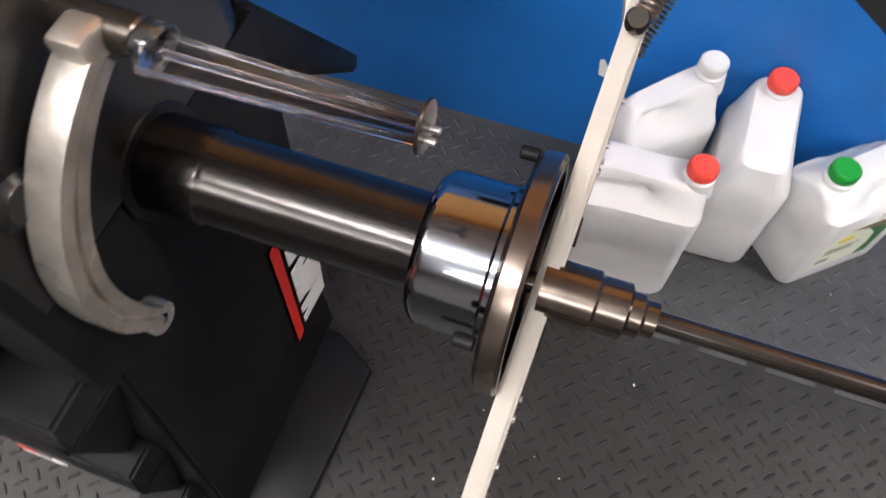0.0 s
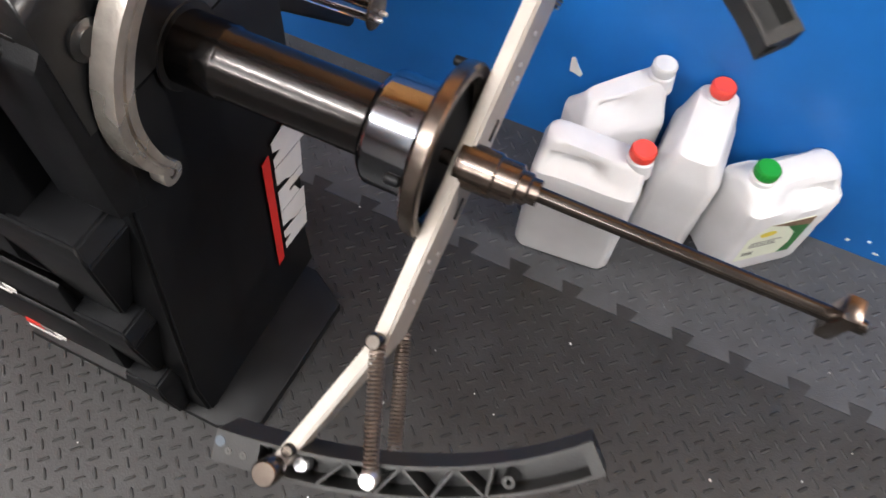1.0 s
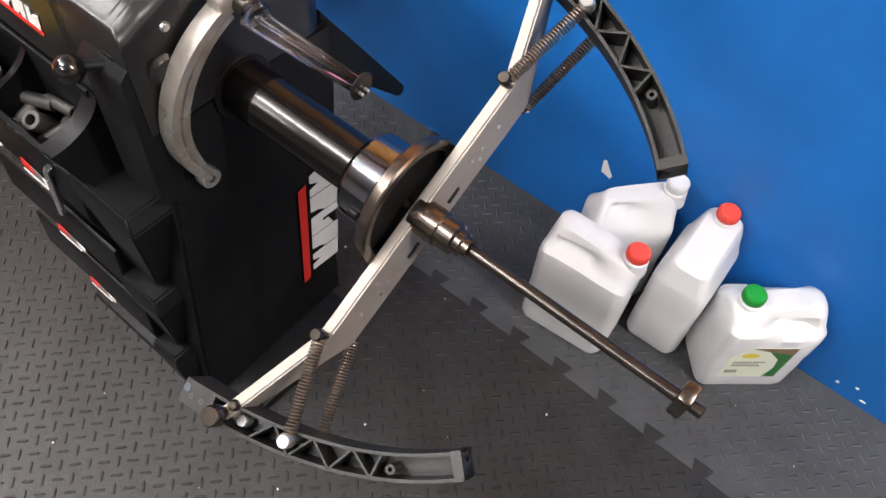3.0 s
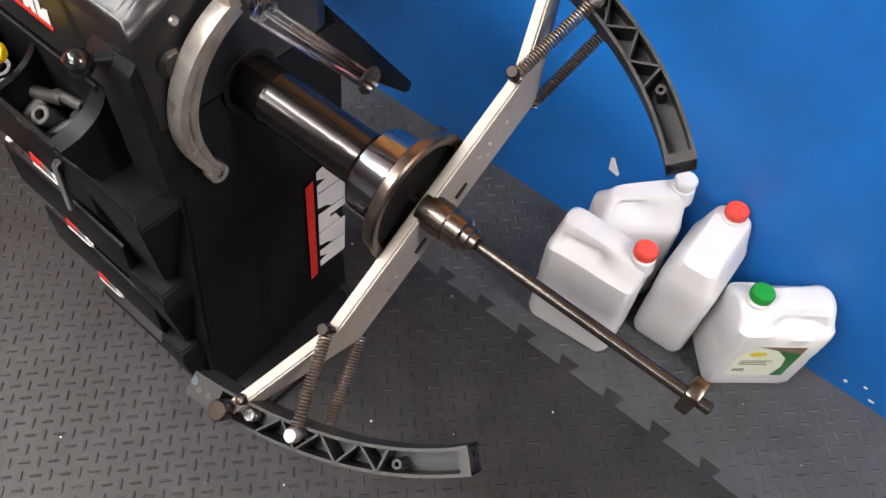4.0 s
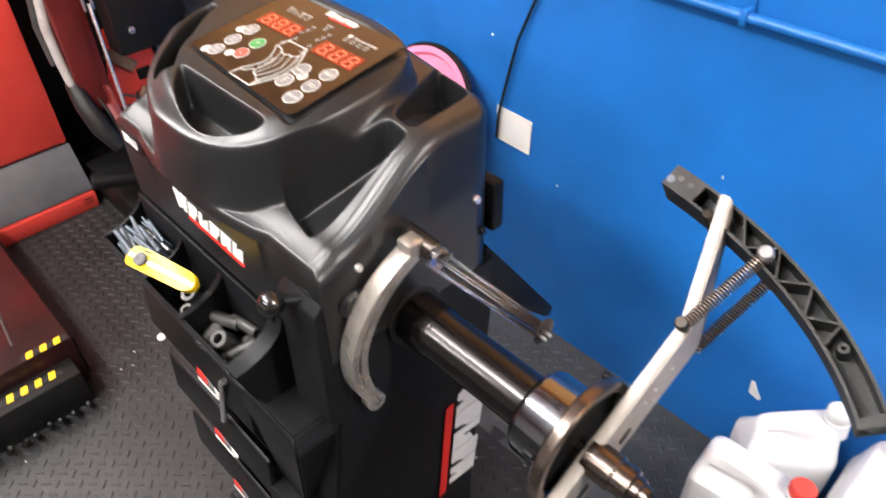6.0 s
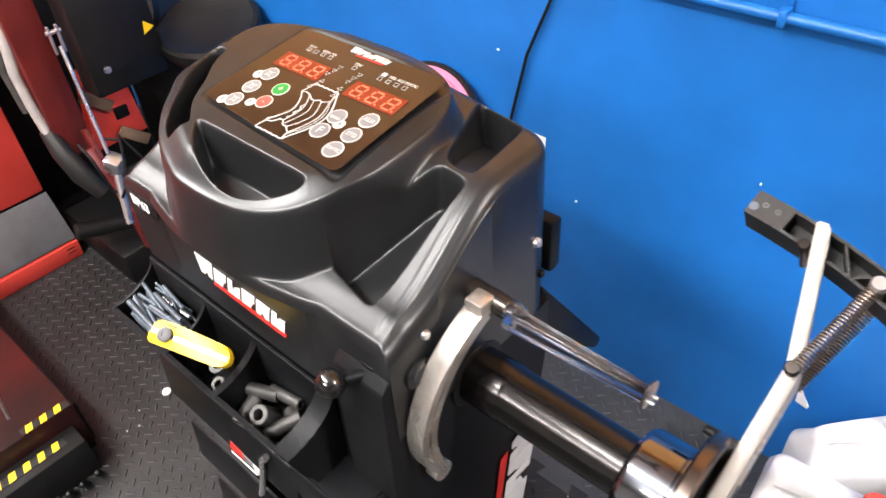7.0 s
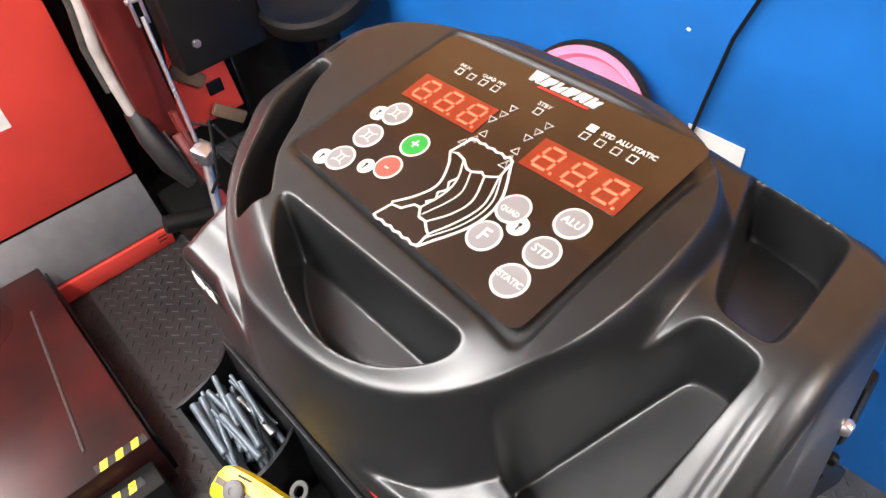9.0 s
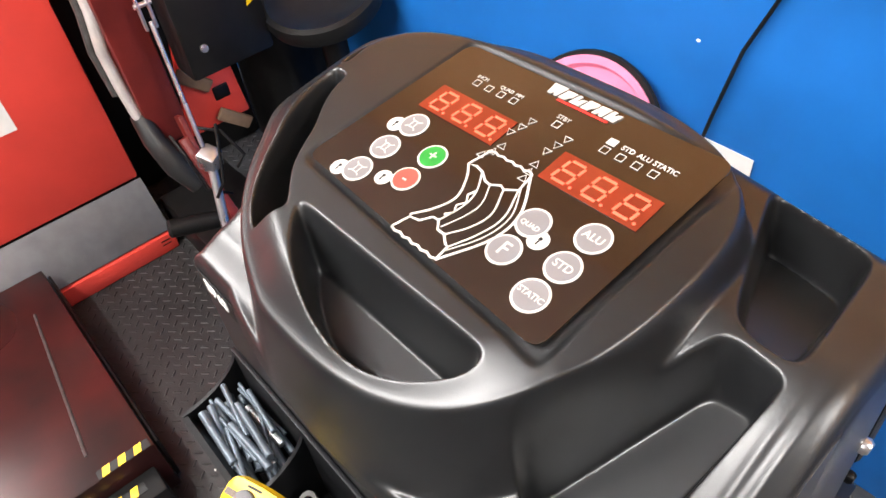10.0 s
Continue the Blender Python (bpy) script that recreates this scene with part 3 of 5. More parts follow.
# ---- prints on the machine ----
def slanted_mark(n, w, h, gap, lean):
    """A row of heavy slanted blocks, notched by turns, that stands for a maker's mark."""
    bms = []
    x = -(n * w + (n - 1) * gap) / 2
    for k in range(n):
        y0, y1 = -h / 2, h / 2 * (1.3 if k == 0 else 1.0)
        cut = h * (0.30, 0.0, 0.36, 0.0, 0.30, 0.24)[k % 6]
        pts = [(x - (w * 0.5 if k == 0 else 0), y1), (x, y0)]
        if cut and k % 4 == 0:
            pts += [(x + w * 0.34, y0), (x + w * 0.52, y0 + cut), (x + w * 0.66, y0), (x + w, y0), (x + w, y1)]
        elif cut:
            pts += [(x + w, y0), (x + w, y1 - cut * 0.5), (x + w * 0.55, y1 - cut), (x + w * 0.55, y1 - cut * 1.6), (x + w * 0.38, y1 - cut * 1.6), (x + w * 0.38, y1)]
        else:
            pts += [(x + w * 0.72, y0), (x + w * 0.80, y0 + h * 0.3), (x + w, y0 + h * 0.5), (x + w, y1)]
        bms.append(slab([(px + lean * py, py) for px, py in pts], 0, 0.0008))
        x += w + gap
    return bms


def on(origin, xdir, ydir):
    X, Y = Vector(xdir).normalized(), Vector(ydir).normalized()
    Zd = X.cross(Y)
    return Matrix(((X.x, Y.x, Zd.x, origin[0]), (X.y, Y.y, Zd.y, origin[1]), (X.z, Y.z, Zd.z, origin[2]), (0, 0, 0, 1)))


FM = on((-0.317, FRONT - 0.0006, 0.782), (1, 0, -0.02), (0, 0, 1))
for b in slanted_mark(6, 0.0230, 0.026, 0.0034, 0.35):
    wpart("front_mark", moved(b, FM), WHITE, balancer, "white slanted block of the maker's mark")
wpart("sticker_bar", moved(slab([(-0.060, -0.021), (0.072, -0.021), (0.076, -0.0145), (-0.056, -0.0145)], 0, 0.0008), FM), REDP, balancer, "red bar under the mark")
SM = on((-0.1182, 0.112, 0.305), (-0.105, 0.02, -1), (0.0, 1, 0.02))
for b in slanted_mark(5, 0.0555, 0.062, 0.0035, 0.16):
    wpart("side_mark", moved(b, SM @ Matrix.Translation((-0.004, 0.018, 0.003))), WHITE, balancer, "large white slanted block of the maker's mark")
wpart("side_bar", moved(slab([(-0.135, -0.036), (0.160, -0.036), (0.156, -0.020), (-0.139, -0.020)], 0.002, 0.0028), SM), REDP, balancer, "long red bar beside the mark")
for x, z in ((-0.328, 0.516), (-0.350, 0.349), (-0.352, 0.195)):
    M = on((x, -0.1795, z), (1, 0, 0.0), (0, 0.08, 1)) @ Matrix.Scale(1.15, 4)
    wpart("drawer_sticker", moved(slab([(-0.030, 0.000), (-0.026, 0.014), (-0.004, 0.012), (0.000, 0.0)], 0, 0.0008), M), REDP, balancer, "small red and white drawer sticker")
    wpart("drawer_sticker", moved(slab([(0.000, 0.0), (-0.004, 0.012), (0.014, 0.010), (0.016, 0.0)], 0, 0.0008), M), GREYBTN, balancer)
    wpart("drawer_sticker", moved(slab([(0.016, -0.002), (0.016, 0.010), (0.034, 0.008), (0.030, -0.002)], 0, 0.0008), M), WHITE, balancer)
    wpart("drawer_sticker", moved(slab([(-0.030, -0.010), (-0.030, -0.006), (0.022, -0.006), (0.018, -0.010)], 0, 0.0008), M), WHITE, balancer)
BM = on((-0.500, FRONT - 0.0004, 0.822), (1, 0, -0.03), (0, 0, 1))
wpart("model_plate", moved(slab([(-0.034, -0.013), (0.022, -0.013), (0.034, -0.004), (0.036, 0.013), (-0.034, 0.013)], 0, 0.0010, 0.0003), BM), BLACK, balancer, "small glossy black model plate")
wpart("model_lettering", moved(words("BP63", 0.0135, 0.0004, 0.1, 0.0006), BM @ Matrix.Translation((-0.004, 0, 0.0016))), WHITE, balancer, "white model lettering")

# ---- control panel ----
PM = on((0, 0, panel_z(0) + 0.0008), (1, 0, 0), (0, 1, 0.17))


def rounded(corners, r, n=5):
    out = []
    k = len(corners)
    for i in range(k):
        p, a, b = Vector(corners[i]), Vector(corners[i - 1]), Vector(corners[(i + 1) % k])
        u, v = (a - p).normalized(), (b - p).normalized()
        for j in range(n + 1):
            t = j / n
            q = p + u * r * (1 - t) ** 2 + v * r * t ** 2
            out.append((q.x, q.y))
    return out


panel = wpart("control_panel", moved(slab(rounded([(-0.433, -0.034), (-0.201, -0.047), (-0.196, 0.114), (-0.420, 0.114)], 0.010), -0.001, 0.0, 0.0), PM), PANEL, balancer, "glossy dark brown control panel film")


def print_on(name, bm, material, label="", h=0.0):
    ob = link(name, moved(bm, PM @ Matrix.Translation((0, 0, 0.0003 + h))), material, panel, label)
    return ob


def disc(x, y, r, h, n=32):
    return lathe([(0, 0), (r, 0), (r, h), (0, h)], n, Matrix.Translation((x, y, 0)))


def button(x, y, r, fill, text="", small=None):
    if small is not None:
        print_on("button_badge", disc(x + small[0], y + small[1], r * 0.62, 0.0003, 24), PRINT)
        print_on("badge_mark", join(disc(x + small[0] * 1.05, y + small[1] * 1.05 + 0.0018, 0.0013, 0.0005, 12), box(x + small[0] * 1.05 - 0.0005, y + small[1] * 1.05 - 0.0028, 0, x + small[0] * 1.05 + 0.0005, y + small[1] * 1.05 + 0.001, 0.0005)), BLACK)
    print_on("button_ring", disc(x, y, r, 0.0004), PRINT)
    print_on("button", disc(x, y, r * 0.86, 0.0007), fill, "round printed button")
    if text:
        print_on("button_text", moved(words(text, {1: r * 0.85, 3: r * 0.46, 4: r * 0.30, 6: r * 0.33}.get(len(text), r * 0.4), 0.0002, 0, 0.0001), Matrix.Translation((x, y - (r * 0.25 if text == "QUAD" else 0), 0.0009))), PRINT)


R = 0.0111
button(-0.353, 0.0155, R * 0.95, GREENBTN, "+")
button(-0.353, -0.0085, R * 0.92, REDBTN, "-", (-0.014, -0.008))
button(-0.388, 0.029, R, GREYBTN, "", (-0.0125, -0.0065))
button(-0.389, 0.003, R, GREYBTN)
button(-0.389, -0.022, R, GREYBTN, "", (-0.0125, -0.0065))
button(-0.225, 0.025, R, GREYBTN, "ALU")
button(-0.225, 0.0, R, GREYBTN, "STD")
button(-0.226, -0.0245, R * 1.03, GREYBTN, "STATIC")
button(-0.260, -0.011, R, GREYBTN, "F")
button(-0.260, 0.0135, R, GREYBTN, "QUAD", (0.0112, -0.0078))
for y in (0.029, 0.003, -0.022):  # small rim pictograms
    x = -0.3885
    for s in (-1, 1):
        print_on("button_icon", ribbon([(x - 0.005, y + s * 0.0045), (x - 0.003, y + s * 0.003), (x + 0.003, y + s * 0.003), (x + 0.005, y + s * 0.0045)], 0.0009, 0.0007, 0.0009), PRINT)
        print_on("button_icon", ribbon([(x + s * 0.002, y - 0.003), (x + s * 0.002, y + 0.003)], 0.0008, 0.0007, 0.0009), PRINT)

# displays
SEGS = {"a": ((-1, 2), (1, 2)), "b": ((1, 2), (1, 0)), "c": ((1, 0), (1, -2)), "d": ((-1, -2), (1, -2)), "e": ((-1, 0), (-1, -2)), "f": ((-1, 2), (-1, 0)), "g": ((-1, 0), (1, 0))}
for cx in (-0.3645, -0.2465):
    cy = 0.0575 if cx < -0.3 else 0.055
    print_on("display", slab([(cx - 0.0375, cy - 0.0128), (cx + 0.0365, cy - 0.0128), (cx + 0.0365, cy + 0.0128), (cx - 0.0375, cy + 0.0128)], 0, 0.0003), LEDBACK, "dark red display window with three digits")
    for d in (-1, 0, 1):
        ox = cx + d * 0.0235
        for a, b in SEGS.values():
            p = Vector((ox + a[0] * 0.0062 + a[1] * 0.0005, cy + a[1] * 0.0044))
            q = Vector((ox + b[0] * 0.0062 + b[1] * 0.0005, cy + b[1] * 0.0044))
            e = (q - p).normalized() * 0.0012
            print_on("digit_segment", ribbon([p + e, q - e], 0.0019, 0.0003, 0.0006), LEDSEG)
        print_on("digit_segment", disc(ox + 0.0088, cy - 0.0090, 0.0011, 0.0006, 10), LEDSEG)


def outline_square(x, y, s):
    return ribbon([(x - s, y - s), (x + s, y - s), (x + s, y + s), (x - s, y + s)], 0.0007, 0, 0.0004, True)


def outline_tri(x, y, s, up):
    k = 1 if up else -1
    return ribbon([(x - s, y - k * s * 0.7), (x + s, y - k * s * 0.7), (x, y + k * s)], 0.0007, 0, 0.0004, True)


for k in range(4):
    print_on("indicator", outline_square(-0.382 + 0.012 * k, 0.0845, 0.0026), PRINT)
    print_on("indicator", outline_square(-0.265 + 0.012 * k, 0.082, 0.0026), PRINT)
print_on("indicator", outline_square(-0.305, 0.083, 0.0026), PRINT)
for k, t in enumerate(("INCH", "", "QUAD", "MM")):
    if t:
        print_on("indicator_text", moved(words(t, 0.0030, 0.0002), Matrix.Translation((-0.382 + 0.012 * k, 0.0905, 0))), PRINT)
print_on("indicator_text", moved(words("STBY", 0.0034, 0.0002), Matrix.Translation((-0.305, 0.0895, 0))), PRINT)
for k, t in enumerate(("", "STD", "ALU", "STATIC")):
    if t:
        print_on("indicator_text", moved(words(t, 0.0036, 0.0002, 0, 0.0001), Matrix.Translation((-0.265 + 0.012 * k + (0.003 if k == 3 else 0), 0.0895, 0))), PRINT)
print_on("indicator_icon", slab([(-0.2685, 0.0868), (-0.2620, 0.0868), (-0.2620, 0.0925), (-0.2685, 0.0925)], 0, 0.0004), PRINT)
for x, y, up in ((-0.321, 0.076, 0), (-0.323, 0.0685, 0), (-0.326, 0.061, 0), (-0.321, 0.049, 1), (-0.323, 0.042, 1), (-0.327, 0.036, 1), (-0.290, 0.076, 0), (-0.292, 0.0685, 0), (-0.294, 0.061, 0), (-0.292, 0.049, 1), (-0.291, 0.042, 1), (-0.290, 0.036, 1)):
    print_on("arrow_mark", outline_tri(x, y, 0.0030, up), PRINT)
for b in slanted_mark(6, 0.0082, 0.0085, 0.0014, 0.3):
    print_on("panel_mark", moved(b, Matrix.Translation((-0.303, 0.1075, 0))), PRINT)
print_on("panel_mark_bar", slab([(-0.322, 0.1005), (-0.280, 0.1005), (-0.279, 0.1022), (-0.321, 0.1022)], 0, 0.0004), REDP)


def tyre_drawing():
    """Line drawing of a tyre cut open."""
    L = []

    def curve(pts, w=0.0013):
        a, b, c = [Vector(p) for p in pts]
        L.append(ribbon([a * (1 - t) ** 2 + b * 2 * t * (1 - t) + c * t * t for t in (k / 14 for k in range(15))], w, 0, 0.0004))

    def poly(pts, w=0.0014, closed=False):
        L.append(ribbon([Vector(p) for p in pts], w, 0, 0.0004, closed))

    def through_points(pts, w=0.0012):
        """A smooth line through the given points."""
        p = [Vector(q) for q in pts]
        p = [p[0] * 2 - p[1]] + p + [p[-1] * 2 - p[-2]]
        out = []
        for k in range(1, len(p) - 2):
            for m in range(6):
                t = m / 6
                a, b, c, d = p[k - 1:k + 3]
                out.append(0.5 * (2 * b + (c - a) * t + (2 * a - 5 * b + 4 * c - d) * t * t + (3 * b - a - 3 * c + d) * t ** 3))
        L.append(ribbon(out + [p[-2]], w, 0, 0.0004))

    through_points([(-0.328, 0.025), (-0.320, 0.016), (-0.313, 0.001), (-0.317, -0.013), (-0.327, -0.027)], 0.0016)
    through_points([(-0.315, 0.025), (-0.306, 0.011), (-0.304, -0.002), (-0.308, -0.019)], 0.0012)
    through_points([(-0.287, 0.040), (-0.271, 0.014), (-0.271, -0.010), (-0.287, -0.041)], 0.0017)
    through_points([(-0.286, 0.031), (-0.274, 0.009), (-0.276, -0.012), (-0.288, -0.034)], 0.0009)
    through_points([(-0.285, 0.027), (-0.277, 0.006), (-0.280, -0.012), (-0.288, -0.030)], 0.0012)
    through_points([(-0.293, 0.022), (-0.285, 0.004), (-0.288, -0.011), (-0.297, -0.025)], 0.0012)
    through_points([(-0.303, 0.020), (-0.296, 0.006), (-0.297, -0.006), (-0.303, -0.022)], 0.0009)
    for x0, y0, x1, y1, s in ((-0.329, -0.040, -0.287, -0.041, -1), (-0.324, 0.041, -0.287, 0.041, 1)):
        poly([(x0 + (x1 - x0) * k / 10, y0 + s * 0.0013 * (k % 2)) for k in range(11)], 0.0017)
    poly([(-0.329, -0.040), (-0.3255, -0.028), (-0.318, -0.0265), (-0.313, -0.0195), (-0.308, -0.019), (-0.303, -0.0245), (-0.297, -0.0245), (-0.291, -0.029), (-0.288, -0.030), (-0.287, -0.041)], 0.0017)
    poly([(-0.324, 0.041), (-0.328, 0.025), (-0.322, 0.0265), (-0.315, 0.025), (-0.308, 0.0205), (-0.303, 0.020), (-0.297, 0.0235), (-0.293, 0.022), (-0.285, 0.027), (-0.287, 0.041)], 0.0017)
    poly([(-0.306, 0.012), (-0.3085, 0.006), (-0.3045, 0.001), (-0.308, -0.004), (-0.305, -0.009), (-0.309, -0.014)], 0.0016)
    return L


for line in tyre_drawing():
    print_on("drawing_line", line, PRINT, "white line of a cut tyre drawing")


# ---- what lies in the bins ----
rnd = random.Random(7)
for k in range(64):
    L = rnd.uniform(0.055, 0.085)
    x, y = rnd.uniform(-0.538, -0.490), rnd.uniform(-0.178, -0.128)
    z = 0.640 + 0.0008 * k
    a = radians(rnd.uniform(-32, 12))
    d = Vector((math.cos(a), math.sin(a) * 0.6, rnd.uniform(-0.14, 0.06))).normalized()
    p = Vector((x, y, z))
    e = p + d * L
    e.x, e.y = min(e.x, -0.424), max(-0.178, min(-0.126, e.y))
    r = rnd.choice((0.0020, 0.0030, 0.0040))
    tool("metal_stick", rod(p, e, r, 10, 0.0008), rnd.choice((STICK, STICK, STICK, STICK, STICK, BOLT)), "grey-blue metal stick lying among others in the bin", "metal stick", "sticks in the bin")

knife = thing("utility_knife", "yellow plastic utility knife lying across the bin", "utility knife", loc=(-0.366, -0.176, 0.722))
knife.matrix_basis = on((-0.357, -0.178, 0.7235), (0.93, 0.26, -0.12), (-0.22, 0.72, 0.42))
part("handle", slab(rounded([(-0.052, -0.015), (0.046, -0.013), (0.060, -0.004), (0.050, 0.013), (-0.020, 0.015), (-0.050, 0.013)], 0.008), -0.006, 0.006, 0.0015), YELLOW, knife)
part("slide_track", slab([(-0.050, -0.0035), (0.055, -0.003), (0.055, 0.002), (-0.050, 0.002)], 0.0056, 0.0066), BROWNST, knife, "dull metal slide track")
part("lock_wheel", lathe([(0, 0.006), (0.009, 0.006), (0.009, 0.010), (0.007, 0.0115), (0.003, 0.0115), (0.0028, 0.0105), (0, 0.0105)], 22, Matrix.Translation((-0.030, -0.001, 0))), GREYP, knife, "grey lock wheel")
part("slot", slab(rounded([(-0.034, 0.0095), (-0.020, 0.0105), (-0.020, 0.0125), (-0.034, 0.0115)], 0.001), 0.0058, 0.0064), BLACK, knife)

for x, y, z, dx, dy, dz, L, r in ((-0.270, -0.158, 0.640, 0.1, -0.5, 0.8, 0.034, 0.0125), (-0.292, -0.140, 0.650, 0.9, 0.3, 0.1, 0.045, 0.0085), (-0.245, -0.150, 0.636, 0.5, 0.7, 0.4, 0.05, 0.009), (-0.298, -0.165, 0.634, -0.2, 0.9, 0.2, 0.036, 0.010), (-0.240, -0.135, 0.632, 0.9, -0.2, 0.1, 0.04, 0.010), (-0.225, -0.165, 0.628, 0.6, 0.6, 0.2, 0.032, 0.008), (-0.262, -0.130, 0.655, 0.95, 0.1, 0.1, 0.05, 0.007)):
    d = Vector((dx, dy, dz)).normalized()
    q = d.to_track_quat("Z", "Y").to_matrix().to_4x4()
    tool("socket", lathe([(r * 0.55, -L / 2), (r, -L / 2), (r, L / 2 - 0.001), (r - 0.001, L / 2), (r * 0.55, L / 2), (r * 0.55, -L / 2)], 22, Matrix.Translation((x, y, z)) @ q), SOCKET, "dull grey steel socket in the bin", "socket", "sockets in the bin")
for x, y, r in ((-0.372, -0.150, 0.012), (-0.345, -0.168, 0.009), (-0.395, -0.145, 0.010)):
    tool("washer", lathe([(r * 0.55, 0), (r, 0), (r, 0.004), (r * 0.55, 0.004), (r * 0.55, 0)], 22, Matrix.Translation((x, y, 0.650)) @ Matrix.Rotation(radians(25), 4, "X")), SOCKET, "dull steel ring lying under the knife", "ring", "rings in the bin")


# ---- motorcycle wheel adapter on the shaft ----
TH = radians(32.6)
# local x: along the bar, local y: across it (upwards), local z: out along the shaft
ADM = Matrix((( 0, 0, 1, 0), (math.cos(TH), -math.sin(TH), 0, 0.003), (math.sin(TH), math.cos(TH), 0, AX - 0.004), (0, 0, 0, 1)))
adapter = tagged(new("wheel_adapter"), "pale metal clamping bar with sprung black jaws on the balancer shaft", "wheel adapter")
adapter.matrix_basis = ADM


def bar_bm():
    """A bent bar: straight in the middle, wings set back towards the machine."""
    st = [(-0.286, 0.152, 0.034, 0.006), (-0.160, 0.189, 0.014, -0.052), (0.160, 0.199, 0.014, -0.052), (0.290, 0.166, 0.044, 0.014)]
    bm = bmesh.new()
    rings = []
    for u, w, top, bot in st:
        rings.append([bm.verts.new((u, v, w - b)) for v, b in ((bot, 0), (top, 0), (top, 0.0135), (bot, 0.0135))])
    for a, b in zip(rings, rings[1:]):
        for k in range(4):
            bm.faces.new((a[k], a[(k + 1) % 4], b[(k + 1) % 4], b[k]))
    bm.faces.new(rings[0])
    bm.faces.new(rings[-1])
    bmesh.ops.bevel(bm, geom=bm.edges[:], offset=0.0022, segments=2, affect="EDGES")
    return bm


part("bar", bar_bm(), ALU, adapter, "pale brushed metal bar")
part("cone_nut", lathe([(0, 0.185), (0.0195, 0.185), (0.0195, 0.217), (0.0175, 0.219), (0.0175, 0.236), (0.0135, 0.238), (0.0135, 0.245), (0.011, 0.247), (0.011, 0.254), (0, 0.254)], 40), BROWNST, adapter, "stepped brown steel sleeve nut")
TIP = Vector((-0.001, -0.014, 0.492))
part("spindle", rod((0, -0.001, 0.16), TIP, 0.0066, 24, 0.001), STEEL, adapter, "long steel spindle")
part("end_nut", moved(box(-0.011, -0.027, -0.007, 0.011, 0.027, 0.007, 0.003), Matrix.Translation(TIP + Vector((0, 0, 0.004))) @ Matrix.Rotation(radians(-20), 4, "Z")), BROWNST, adapter, "flat winged steel nut")
part("end_screw", rod(TIP + Vector((0, 0, 0.008)), TIP + Vector((0, -0.0005, 0.024)), 0.0062, 16, 0.001), STEEL, adapter)
for u, v in ((-0.085, -0.004), (-0.078, -0.026), (-0.094, -0.026), (-0.122, -0.016), (0.075, -0.012), (0.083, -0.026), (0.092, -0.014), (0.120, -0.016)):
    part("bar_screw", lathe([(0, 0.186), (0.0022, 0.186), (0.0022, 0.1968), (0, 0.197)], 10, Matrix.Translation((u, v, -0.001 + u * 0.031))), BOLT, adapter)


# black pieces on the bar's face paint the shade inside two slots
for u in (-0.036, 0.036):
    part("bar_slot_shade", box(u - 0.010, -0.033, 0.1935 + u * 0.031, u + 0.010, -0.026, 0.1955 + u * 0.031, 0.0008), BLACK, adapter, "black piece painted as the shade inside a slot in the bar")


def jaw_centre(s):
    """Along the jaw: out along the shaft and radius."""
    a, b, c = Vector((0.090, 0.291)), Vector((0.2785, 0.263)), Vector((0.374, 0.165))
    return a * (1 - s) ** 2 + b * 2 * s * (1 - s) + c * s * s


